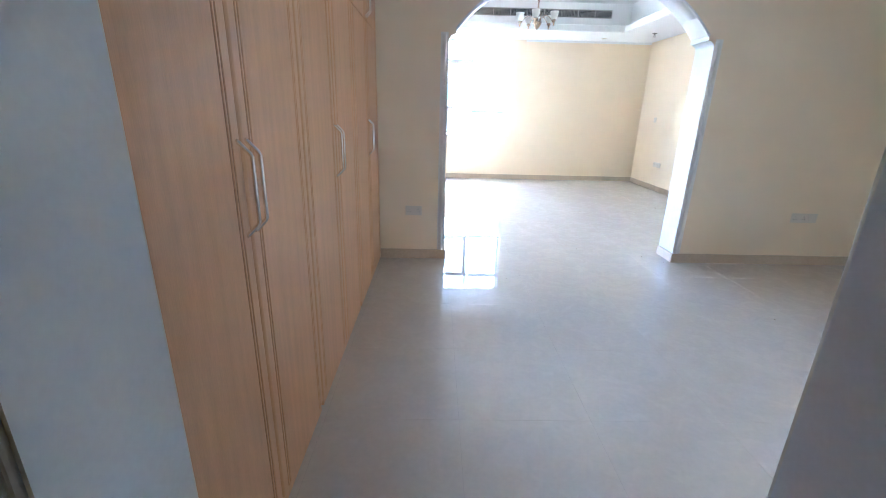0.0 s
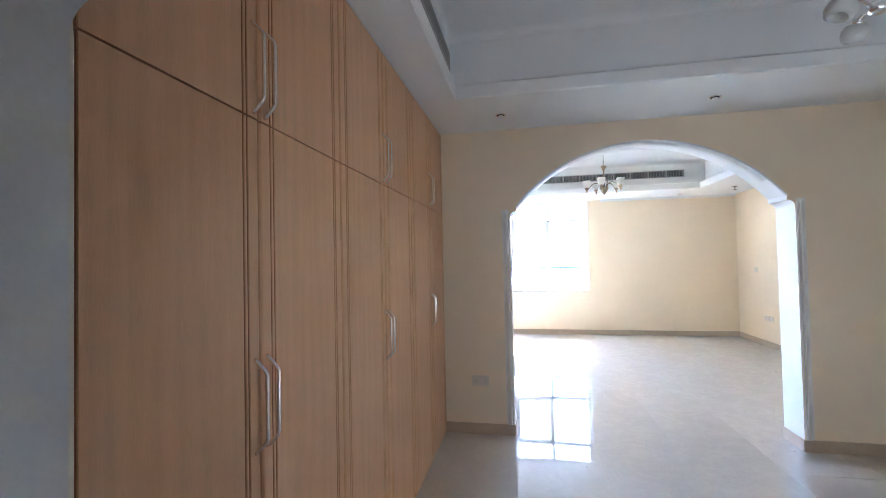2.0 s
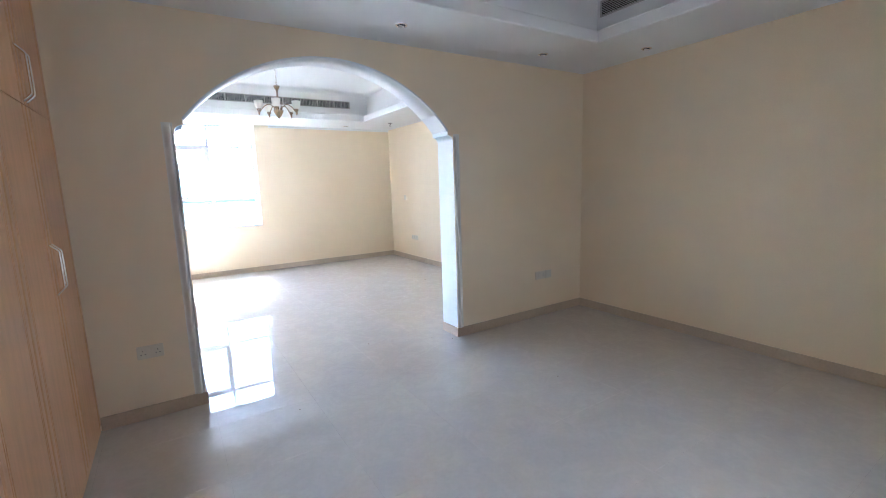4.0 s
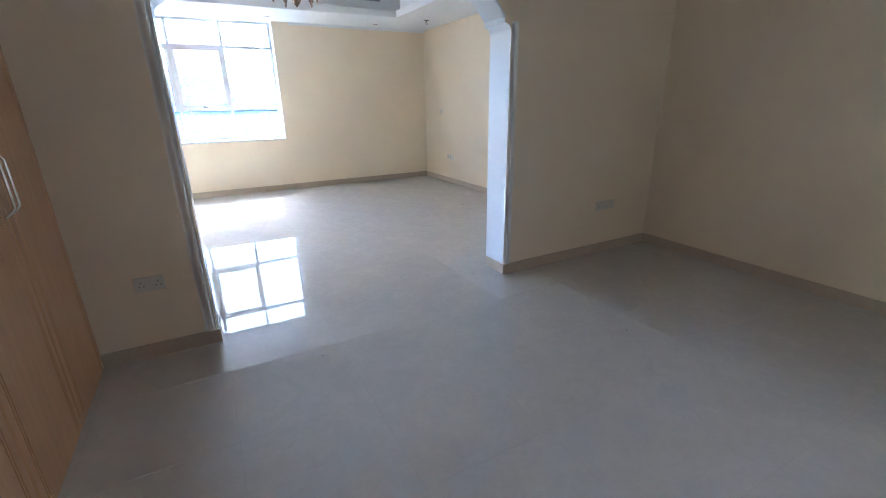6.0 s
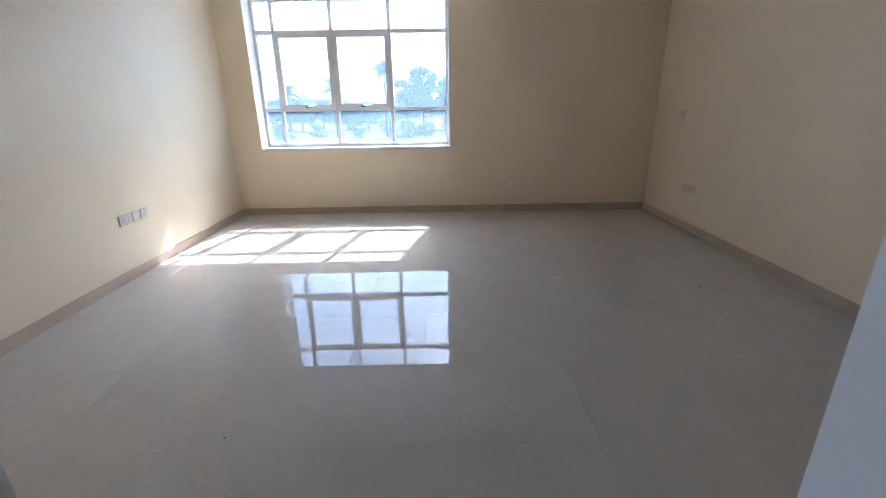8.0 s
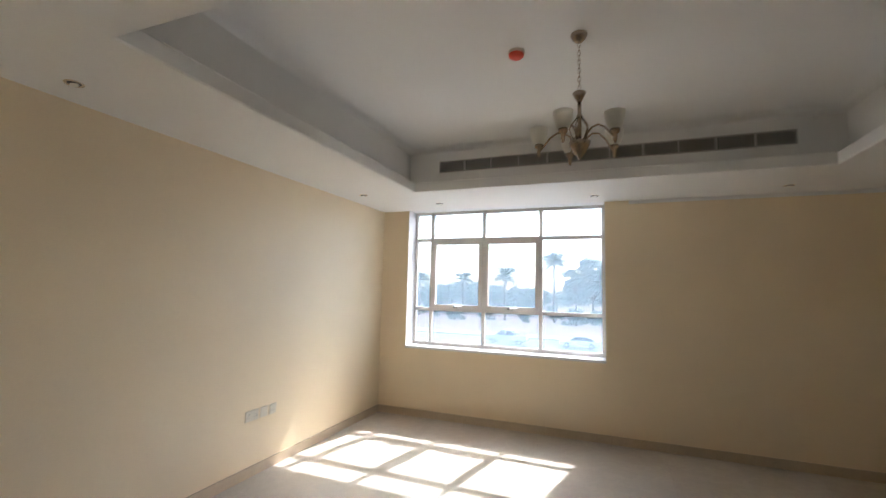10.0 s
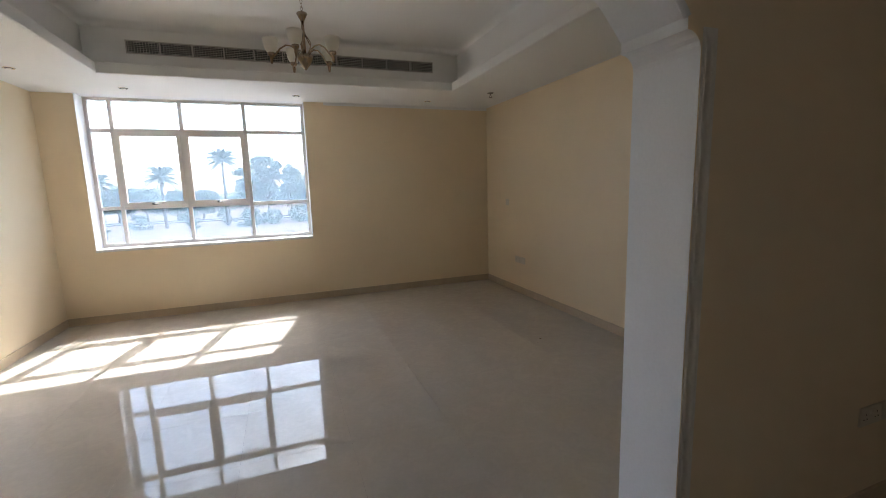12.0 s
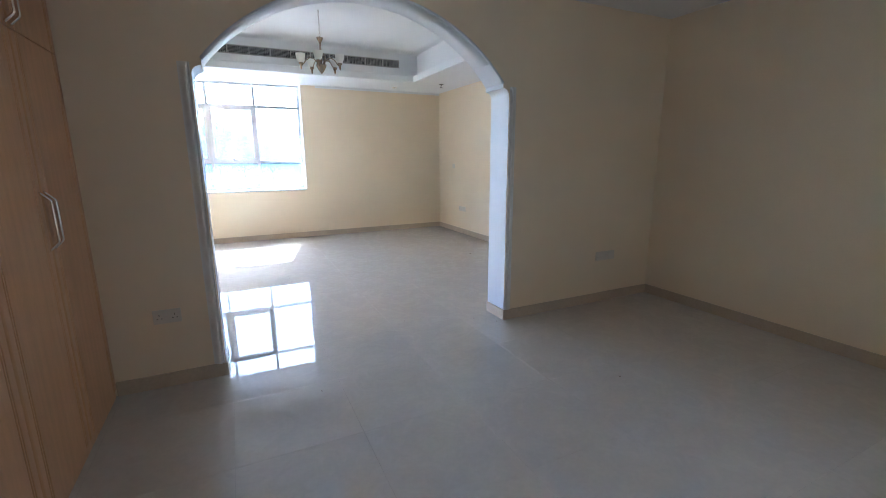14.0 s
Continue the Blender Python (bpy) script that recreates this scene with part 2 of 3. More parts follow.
def arched_wall(name, x0, x1, y0, y1, opening, label, extra=()):
    """A wall in the x direction with an arched opening whose sides and soffit are white."""
    bm = bmesh.new()
    outline = [(x0, 0.0)] + opening + [(x1, 0.0), (x1, TOP), (x0, TOP)]
    n, m = len(outline), len(opening)
    a = [bm.verts.new((u, y0, v)) for u, v in outline]
    b = [bm.verts.new((u, y1, v)) for u, v in outline]
    for k in range(n):
        f = bm.faces.new((a[k], a[(k + 1) % n], b[(k + 1) % n], b[k]))
        inside = 1 <= k < m
        f.material_index, f.smooth = (1 if inside else 0), inside and 12 < k < m - 12
    for row in (a, b):
        y = row[0].co.y
        head = [row[-1]] + [bm.verts.new((u, y, TOP)) for u, v in opening[1:-1]] + [row[-2]]
        bm.faces.new([row[0], row[1], row[2], head[1], head[0]])
        for k in range(2, m - 1):
            bm.faces.new([row[k], row[k + 1], head[k], head[k - 1]])
        bm.faces.new([row[m - 1], row[m], row[m + 1], head[-1], head[-2]])
    for dims in extra:
        box(bm, *dims)
    return setting(name, bm, (CREAM, SATIN), label, "wall")


MAIN_ARCH = arch_outline(ARCH_L, ARCH_R, 1.845, 2.425)
ENTRY_ARCH = arch_outline(ENTRY_L, ENTRY_R, 1.80, 2.17)
arched_wall("wall_arch", LEFT, RIGHT, 0.0, ARCH_BACK, MAIN_ARCH, "cream painted partition wall with a wide white-lined arch")
arched_wall("wall_entry", LEFT, FILL_GAP[0], ENTRY_NEAR, ENTRY_FAR, ENTRY_ARCH, "cream painted wall with a narrow white-lined arch",
            ((FILL_GAP[1], RIGHT, ENTRY_NEAR, ENTRY_FAR, 0, TOP), (FILL_GAP[0], FILL_GAP[1], ENTRY_NEAR, ENTRY_FAR, 0, FILL_GAP[2]), (FILL_GAP[0], FILL_GAP[1], ENTRY_NEAR, ENTRY_FAR, FILL_GAP[3], TOP)))
# Unseen panel that closes the added opening behind the fill lamp.
setting("fill_panel", boxed(FILL_GAP[0], FILL_GAP[1], ENTRY_NEAR + 0.02, ENTRY_NEAR + 0.04, FILL_GAP[2], FILL_GAP[3]), FROST, "unseen frosted panel added behind the dressing room fill lamp", "window")

w = bmesh.new()
box(w, LEFT - 0.24, WIN[0], FAR, FAR + 0.29, 0, TOP)
box(w, WIN[1], RIGHT + 0.24, FAR, FAR + 0.29, 0, TOP)
box(w, WIN[0], WIN[1], FAR, FAR + 0.29, 0, WIN[2] - 0.03)
box(w, WIN[0], WIN[1], FAR, FAR + 0.29, WIN[3], TOP)
setting("wall_window", w, CREAM, "cream painted outer wall round a large window", "wall")
w = bmesh.new()
box(w, LEFT - 0.6, RIGHT + 0.6, FAR + 0.29, FAR + 0.42, 2.86, TOP)
box(w, LEFT - 0.6, RIGHT + 0.6, FAR + 0.29, FAR + 0.42, -5.3, WIN[2] - 0.05)
box(w, LEFT - 0.6, WIN[0] - 0.25, FAR + 0.29, FAR + 0.42, WIN[2] - 0.05, 2.86)
box(w, WIN[1] + 0.25, RIGHT + 0.6, FAR + 0.29, FAR + 0.42, WIN[2] - 0.05, 2.86)
setting("wall_facade", w, FACADE, "beige rendered outer face of the building", "wall")
setting("wall_left", boxed(LEFT - 0.24, LEFT, ARCH_BACK, FAR, 0, TOP), CREAM, "cream painted side wall of the bedroom", "wall")
setting("wall_right", boxed(RIGHT, RIGHT + 0.24, ENTRY_NEAR, FAR, 0, TOP), CREAM, "long cream painted side wall", "wall")
setting("wall_wardrobe", boxed(LEFT - 0.24, -0.62, ENTRY_FAR, 0, 0, TOP), CREAM, "cream painted wall behind the wardrobes", "wall")
w = bmesh.new()
box(w, -0.90, -0.66, -6.2, ENTRY_NEAR, 0, TOP)
box(w, 2.2, 2.44, -6.2, ENTRY_NEAR, 0, TOP)
box(w, -0.90, 2.44, -6.44, -6.2, 0, TOP)
setting("wall_hall", w, CREAM, "cream painted walls of the entrance hall", "wall")


# ---- ceilings ----
def tray_ceiling(name, room, lip, outset, low, high, label):
    """A ceiling with a lowered border, a lip, and a raised middle with softly rounded upper corners."""
    def rect(x0, x1, y0, y1, g, z):
        return [(x0 - g, y0 - g, z), (x1 + g, y0 - g, z), (x1 + g, y1 + g, z), (x0 - g, y1 + g, z)]
    loops = [rect(*room, 0, TOP), rect(*room, 0, low), rect(*lip, 0.008, low), rect(*lip, 0, low + 0.008), rect(*lip, 0, low + 0.092), rect(*lip, 0.008, low + 0.1), rect(*lip, outset, low + 0.1)]
    soft = 0.06
    for k in range(7):
        a = math.pi / 2 * k / 6
        loops.append(rect(*lip, outset - soft * (1 - math.cos(a)), high - soft * (1 - math.sin(a))))
    bm = bmesh.new()
    rings = [[bm.verts.new(p) for p in loop] for loop in loops]
    for i, (a, b) in enumerate(zip(rings, rings[1:])):
        for k in range(4):
            bm.faces.new((a[k], a[(k + 1) % 4], b[(k + 1) % 4], b[k])).smooth = i >= 7
    bm.faces.new(rings[-1])
    bm.faces.new(rings[0])
    return setting(name, bm, WHITE, label, "ceiling")


LIP2 = (0.05, 3.545, 1.03, 3.95)
LIP1 = (0.265, 3.70, -2.36, -0.79)
LOW = CEIL - 0.022
HIGH = 3.08
tray_ceiling("ceiling_bedroom", (LEFT, RIGHT, ARCH_BACK, FAR), LIP2, 0.12, LOW, HIGH, "white plaster tray ceiling with a lowered border")
tray_ceiling("ceiling_dressing", (-0.62, RIGHT, ENTRY_FAR, 0.0), LIP1, 0.05, CEIL, HIGH, "white plaster tray ceiling with a lowered border")
setting("ceiling_hall", boxed(-0.66, 2.2, -6.2, ENTRY_NEAR, 2.7, TOP), WHITE, "plain white plaster ceiling of the hall", "ceiling")
setting("roof", boxed(LEFT - 0.6, RIGHT + 0.3, -6.6, FAR + 0.42, TOP + 0.002, TOP + 0.3), FACADE, "flat concrete slab above the rooms", "roof")

# White edge of the ceiling paint along the head of the window wall, beside the window.
setting("trim", boxed(2.14, RIGHT, FAR - 0.004, FAR, LOW - 0.036, LOW + 0.01), WHITE, "narrow white plaster band under the ceiling", "trim")

# ---- skirting ----
SK_H, SK_T = 0.088, 0.012


def skirting(x0, x1, y0, y1):
    setting("baseboard", boxed(x0, x1, y0, y1, 0, SK_H, bevel=0.002), SKIRT, "beige ceramic skirting tile along the wall", "skirting")


for dims in ((LEFT, RIGHT, FAR - SK_T, FAR), (LEFT, LEFT + SK_T, ARCH_BACK + SK_T, FAR - SK_T), (RIGHT - SK_T, RIGHT, ARCH_BACK + SK_T, FAR - SK_T),
             (LEFT + SK_T, ARCH_L, ARCH_BACK, ARCH_BACK + SK_T), (ARCH_R, RIGHT, ARCH_BACK, ARCH_BACK + SK_T),
             (0.0, ARCH_L + SK_T, -SK_T, 0.0), (ARCH_R - SK_T, RIGHT - SK_T, -SK_T, 0.0), (RIGHT - SK_T, RIGHT, ENTRY_FAR, 0.0),
             (ARCH_L, ARCH_L + SK_T, 0.0, ARCH_BACK), (ARCH_R - SK_T, ARCH_R, 0.0, ARCH_BACK),
             (ENTRY_R, RIGHT - SK_T, ENTRY_FAR, ENTRY_FAR + SK_T), (ENTRY_R - SK_T, ENTRY_R, ENTRY_NEAR, ENTRY_FAR),
             (ENTRY_L, ENTRY_L + SK_T, ENTRY_NEAR, ENTRY_FAR)):
    skirting(*dims)


# ---- white corner beads of the arches ----
def corner_bead(x, y, into, face, z1):
    """A rounded white corner strip with a groove; into is the way to the opening in x, face the way out of the wall in y."""
    prof = [(0.0, 0.0), (0.0, 0.010), (0.0015, 0.012), (0.004, 0.012), (0.005, 0.001), (0.011, 0.001)]
    prof += [(0.021 - 0.010 * math.cos(a), 0.002 + 0.016 * math.sin(a)) for a in (math.pi / 2 * k / 6 for k in range(7))]
    prof += [(0.021 + 0.040 * k / 8, 0.009 + 0.009 * math.cos(math.pi * k / 8)) for k in range(1, 9)]
    bm = bmesh.new()
    rings = []
    for z, proud in ((SK_H, 1.0), (z1 - 0.05, 1.0), (z1 - 0.02, 0.8), (z1, 0.25), (z1 + 0.012, 0.02)):
        rings.append([bm.verts.new((x - into * (u + 0.005), y + face * v * proud, z)) for u, v in prof])
    n = len(prof)
    for a, b in zip(rings, rings[1:]):
        for k in range(n):
            bm.faces.new((a[k], a[(k + 1) % n], b[(k + 1) % n], b[k]))
    bm.faces.new(rings[0][::-1])
    bm.faces.new(rings[-1])
    setting("trim", bm, ROLL, "off-white plaster roll with a groove along the arch", "trim")


corner_bead(ARCH_L, 0.0, 1, -1, 1.90)
corner_bead(ARCH_R, 0.0, -1, -1, 1.90)
corner_bead(ENTRY_L, ENTRY_FAR, 1, 1, 1.86)
corner_bead(ENTRY_R, ENTRY_FAR, -1, 1, 1.86)
corner_bead(ENTRY_L, ENTRY_NEAR, 1, -1, 1.86)
corner_bead(ENTRY_R, ENTRY_NEAR, -1, -1, 1.86)


def arch_roll(outline, y, name="trim"):
    """A slim white roll along the front edge of an arch's head."""
    pts = [(u, y, v) for u, v in outline if v > 1.93]
    setting(name, tube(bmesh.new(), pts, 0.011, 8), SATIN, "slim white roll along the edge of the arch", "trim")


arch_roll(MAIN_ARCH, 0.004)
arch_roll(ENTRY_ARCH, ENTRY_FAR - 0.004)

# ---- window ----
x0, x1, z0, z1 = WIN
GY0, GY1 = 5.165, 5.225
window = tagged(new("window_1", mesh_of("window_reveal", box(box(box(bmesh.new(), x0, x0 + 0.004, FAR + 0.002, FAR + 0.29, z0, z1), x1 - 0.004, x1, FAR + 0.002, FAR + 0.29, z0, z1), x0 + 0.004, x1 - 0.004, FAR + 0.002, FAR + 0.29, z1 - 0.004, z1), SATIN)),
                "large white aluminium window with two top-hung sashes", "window", kind="structure")
part("window_sill", boxed(x0 - 0.0, x1 + 0.0, FAR - 0.012, FAR + 0.31, z0 - 0.03, z0, bevel=0.004), SILL, window, "white marble sill")
COLS = (x0 + 0.004, -0.245, 0.462, 1.169, x1 - 0.004)
ROWS = (z0, 1.318, 2.222, z1 - 0.006)
frame_bm = bmesh.new()
box(frame_bm, COLS[0], COLS[0] + 0.035, GY0, GY1, ROWS[0], ROWS[3])
box(frame_bm, COLS[4] - 0.035, COLS[4], GY0, GY1, ROWS[0], ROWS[3])
box(frame_bm, COLS[0] + 0.035, COLS[4] - 0.035, GY0, GY1, ROWS[0], ROWS[0] + 0.04)
box(frame_bm, COLS[0] + 0.035, COLS[4] - 0.035, GY0, GY1, ROWS[3] - 0.03, ROWS[3])
part("window_frame", frame_bm, ALU, window)
for c in COLS[1:4]:
    part("mullion", boxed(c - 0.02, c + 0.02, GY0 - 0.004, GY1, ROWS[0] + 0.04, ROWS[3] - 0.03, bevel=0.003), ALU, window)
for j in (1, 2):
    for i in range(4):
        a = COLS[i] + (0.035 if i == 0 else 0.02)
        b = COLS[i + 1] - (0.035 if i == 3 else 0.02)
        part("transom", boxed(a, b, GY0, GY1, ROWS[j] - 0.02, ROWS[j] + 0.02, bevel=0.003), ALU, window)
for j in range(3):
    for i in range(4):
        a = COLS[i] + (0.035 if i == 0 else 0.02)
        b = COLS[i + 1] - (0.035 if i == 3 else 0.02)
        lo = ROWS[j] + (0.04 if j == 0 else 0.02)
        hi = ROWS[j + 1] - (0.03 if j == 2 else 0.02)
        if j == 1 and i in (1, 2):
            s = bmesh.new()
            fw = 0.042
            box(s, a, a + fw, GY0 - 0.018, GY1 - 0.02, lo, hi)
            box(s, b - fw, b, GY0 - 0.018, GY1 - 0.02, lo, hi)
            box(s, a + fw, b - fw, GY0 - 0.018, GY1 - 0.02, lo, lo + fw)
            box(s, a + fw, b - fw, GY0 - 0.018, GY1 - 0.02, hi - fw, hi)
            sash = part("sash", s, ALU, window, "white top-hung opening sash")
            mid = (a + b) / 2 + 0.03
            hb = boxed(mid - 0.07, mid - 0.01, GY0 - 0.034, GY0 - 0.018, lo + 0.008, lo + 0.034, bevel=0.003)
            part("handle_base", hb, DARK, sash, "black handle base")
            tube(hb2 := bmesh.new(), [(mid - 0.04, GY0 - 0.034, lo + 0.021), (mid - 0.035, GY0 - 0.055, lo + 0.025), (mid + 0.07, GY0 - 0.06, lo + 0.036)], [0.009, 0.010, 0.012])
            part("handle", hb2, CHROME, sash, "pale metal handle")
            a, b, lo, hi = a + fw, b - fw, lo + fw, hi - fw
        pane = part("pane", boxed(a, b, 5.190, 5.196, lo, hi), PANE, window)
        pane.visible_shadow = False

# ---- floor ----
setting("floor", boxed(LEFT - 0.24, RIGHT + 0.24, -6.4, FAR + 0.25, -0.25, -0.0012), GROUT, "floor of pale polished porcelain tiles", "floor")

# ---- wardrobes ----
DOOR_T, SEAM = 0.02, 1.892


def door_mesh(width, z0, z1):
    """A veneered door leaf with rounded long edges and a pair of grooves beside each; it fills y from 0 to width."""
    r, pts = 0.012, []
    pts += [(0.0, -DOOR_T), (0.0, -r)] + [(r - r * math.cos(a), -r + r * math.sin(a)) for a in (math.pi / 2 * k / 5 for k in range(1, 6))]
    half = pts[:]
    for g in (0.050, 0.066):
        half += [(g - 0.0042, 0.0), (g - 0.0030, -0.0024), (g - 0.0011, -0.0036), (g + 0.0011, -0.0036), (g + 0.0030, -0.0024), (g + 0.0042, 0.0)]
    full = half + [(width - u, v) for u, v in half[::-1]]
    bm = bmesh.new()
    a = [bm.verts.new((v, u, z0)) for u, v in full]
    b = [bm.verts.new((v, u, z1)) for u, v in full]
    n = len(full)
    for k in range(n):
        f = bm.faces.new((a[k], a[(k + 1) % n], b[(k + 1) % n], b[k]))
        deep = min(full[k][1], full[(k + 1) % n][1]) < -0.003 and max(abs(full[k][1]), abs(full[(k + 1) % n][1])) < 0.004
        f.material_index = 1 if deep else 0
    for cap in (a, b):
        inner = bm.faces.new(cap)
        bmesh.ops.triangulate(bm, faces=[inner])
    return bm


def bow_handle(z0, z1):
    """A slim bow handle with slanting ends, standing off the door."""
    bm = tube(bmesh.new(), [(-0.002, 0, z0), (0.004, 0, z0 + 0.003), (0.030, 0, z0 + 0.029), (0.0345, 0, z0 + 0.037), (0.0345, 0, z1 - 0.037), (0.030, 0, z1 - 0.029), (0.004, 0, z1 - 0.003), (-0.002, 0, z1)], [0.0068, 0.0062, 0.0056, 0.0054, 0.0054, 0.0056, 0.0062, 0.0068], 12)
    return bm


UNIT = 1.057


def wardrobe(y, lead=0.0):
    """One double-door wardrobe unit with two small doors above; y is its end nearer to the entry, lead widens its first door."""
    top = empty("wardrobe", "built-in beech veneer wardrobe with closed doors and chrome handles", "wardrobe", "wardrobe units along the wall", (0, y, 0))
    c = bmesh.new()
    box(c, -0.60, -DOOR_T - 0.002, 0.001 - lead, 0.019 - lead, 0.0, CEIL - 0.012)
    box(c, -0.60, -DOOR_T - 0.002, UNIT - 0.019, UNIT - 0.001, 0.0, CEIL - 0.012)
    box(c, -0.60, -DOOR_T - 0.002, 0.019 - lead, UNIT - 0.019, CEIL - 0.030, CEIL - 0.012)
    box(c, -0.60, -DOOR_T - 0.002, 0.019 - lead, UNIT - 0.019, SEAM - 0.02, SEAM + 0.002)
    box(c, -0.60, -DOOR_T - 0.002, 0.019 - lead, UNIT - 0.019, 0.05, 0.068)
    box(c, -0.60, -0.590, 0.019 - lead, UNIT - 0.019, 0.068, CEIL - 0.030)
    part("carcass", c, WOOD, top)
    part("plinth", boxed(-0.10, -0.006, 0.019 - lead, UNIT - 0.019, 0.0, 0.044), WOOD, top)
    for k in range(2):
        wide = lead if k == 0 else 0.0
        w = UNIT / 2 - 0.004 + wide
        y0 = 0.002 + k * UNIT / 2 - wide
        hy = w - 0.024 if k == 0 else 0.024
        for name, za, zb, ha in (("door", 0.050, SEAM - 0.003, 0.997), ("upper_door", SEAM + 0.002, CEIL - 0.014, 1.908)):
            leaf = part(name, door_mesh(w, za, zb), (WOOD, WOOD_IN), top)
            leaf.location = (0, y0, 0)
            grip = part("handle", bow_handle(ha, ha + 0.244), CHROME, leaf, "chrome bow handle")
            grip.location = (0, hy, 0)
    return top


wardrobe(-3.172, 0.028)
second = wardrobe(-3.172 + UNIT)
copy_thing(second, Matrix.Translation((0, -3.172 + UNIT * 2, 0)))
setting("wardrobe_filler", boxed(-0.60, -0.004, ENTRY_FAR, -3.202, 0.0, CEIL - 0.001), WOOD, "beech veneer filler strip beside the wardrobe", "trim")


# ---- sockets and switches ----
def plate(name, width, pins, label, m, height=0.086, category="socket", group="wall sockets"):
    """A white wall plate; pins are the places of the outlets along it. It faces -y."""
    top = empty(name, label, category, group)
    part("plate", boxed(-width / 2, width / 2, -0.010, 0.0, -height / 2, height / 2, bevel=0.003), PLASTIC, top)
    for u in pins:
        for du, dz, w, h in ((0, 0.011, 0.0021, 0.0045), (-0.011, -0.011, 0.0036, 0.0022), (0.011, -0.011, 0.0036, 0.0022)):
            part("pin_hole", boxed(u + du - w, u + du + w, -0.0108, -0.0102, dz - h, dz + h), DARK, top)
        part("rocker", boxed(u - 0.007 + (0.03 if u <= 0 else -0.03), u + 0.007 + (0.03 if u <= 0 else -0.03), -0.013, -0.010, 0.010, 0.032, bevel=0.001), PLASTIC, top)
    top.matrix_basis = m
    return top


TWIN = "white plastic twin wall socket above the skirting"
plate("wall_socket", 0.146, (-0.04, 0.04), TWIN, pose(0.303, 0, 0.452))
plate("wall_socket", 0.146, (-0.04, 0.04), TWIN, pose(3.835, 0, 0.452))
plate("wall_socket", 0.086, (), "white plastic single data outlet beside a socket", pose(3.955, 0, 0.452), category="outlet")
plate("wall_socket", 0.146, (-0.04, 0.04), TWIN, pose(RIGHT, 4.03, 0.452, 0, 0, -90))
plate("wall_socket", 0.086, (), "white plastic single data outlet beside a socket", pose(RIGHT, 3.90, 0.452, 0, 0, -90), category="outlet")
plate("wall_socket", 0.138, (-0.037, 0.037), TWIN, pose(LEFT, 2.822, 0.50, 0, 0, 90))
plate("wall_socket", 0.080, (), "white plastic aerial outlet beside a socket", pose(LEFT, 2.955, 0.50, 0, 0, 90), category="outlet")
plate("wall_socket", 0.078, (0.0,), "white plastic single wall socket above the skirting", pose(LEFT, 3.058, 0.50, 0, 0, 90))
plate("light_switch", 0.086, (), "small white wall switch plate", pose(RIGHT, 4.32, 1.22, 0, 0, -90), category="switch", group="")


# ---- ceiling fixtures ----
def downlight(x, y, z, group):
    """A recessed spot with a chrome ring and a lamp tilted in it."""
    top = empty("ceiling_spotlight", "small chrome recessed spotlight, switched off, in the ceiling border", "spotlight", group, (x, y, z))
    part("ring", lathe(bmesh.new(), [(0.030, 0.0), (0.030, -0.004), (0.040, -0.006), (0.044, -0.003), (0.044, 0.0)], 24), CHROME, top)
    part("recess", lathe(bmesh.new(), [(0, -0.001), (0.031, -0.001), (0.031, -0.0035), (0, -0.0035)], 20), DARK, top)
    part("lamp", lathe(bmesh.new(), [(0, -0.014), (0.014, -0.013), (0.019, -0.008), (0.019, 0.0), (0, 0.0)], 16, m=pose(0, 0, -0.004, 14, 0, 0)), FROST, top, "pale lamp face")
    return top


for x, y in ((-0.56, 3.93), (0.08, 4.57), (1.80, 4.60), (3.45, 4.60), (3.85, 1.26), (-0.58, 1.22)):
    downlight(x, y, LOW, "spots round the bedroom ceiling")
for x, y in ((0.547, -0.393), (2.05, -0.392), (3.52, -0.34), (4.24, -0.89)):
    downlight(x, y, CEIL, "spots round the dressing room ceiling")


def sprinkler(x, y, z):
    """A pendent fire sprinkler: cup, stem, two yoke arms and a toothed plate."""
    top = empty("fire_sprinkler", "small dark metal fire sprinkler hanging from the ceiling border", "sprinkler", "ceiling sprinklers", (x, y, z))
    part("cup", lathe(bmesh.new(), [(0, 0), (0.040, 0), (0.036, -0.006), (0.020, -0.010), (0, -0.010)], 20), GUNMETAL, top)
    part("stem", tube(bmesh.new(), [(0, 0, -0.008), (0, 0, -0.030)], 0.008, 10), GUNMETAL, top)
    yoke = bmesh.new()
    for s in (-1, 1):
        tube(yoke, [(0.006 * s, 0, -0.028), (0.014 * s, 0, -0.036), (0.012 * s, 0, -0.048), (0, 0, -0.054)], 0.003, 6)
    part("yoke", yoke, GUNMETAL, top)
    part("deflector", lathe(bmesh.new(), [(0, -0.054), (0.022, -0.053), (0.022, -0.056), (0, -0.057)], 14), GUNMETAL, top)
    return top


sprinkler(4.05, 3.95, LOW)

det = empty("smoke_detector", "orange-red smoke detector with a white base on the ceiling", "smoke detector", at=(1.405, 2.51, HIGH))
part("base", lathe(bmesh.new(), [(0, 0), (0.052, 0), (0.052, -0.010), (0.046, -0.016), (0, -0.016)], 28), PLASTIC, det, "white base")
part("cover", lathe(bmesh.new(), [(0.046, -0.012), (0.048, -0.017), (0.047, -0.028), (0.042, -0.034), (0.033, -0.036), (0.029, -0.042), (0.022, -0.044), (0, -0.044)], 28), RED, det, "orange-red cap")


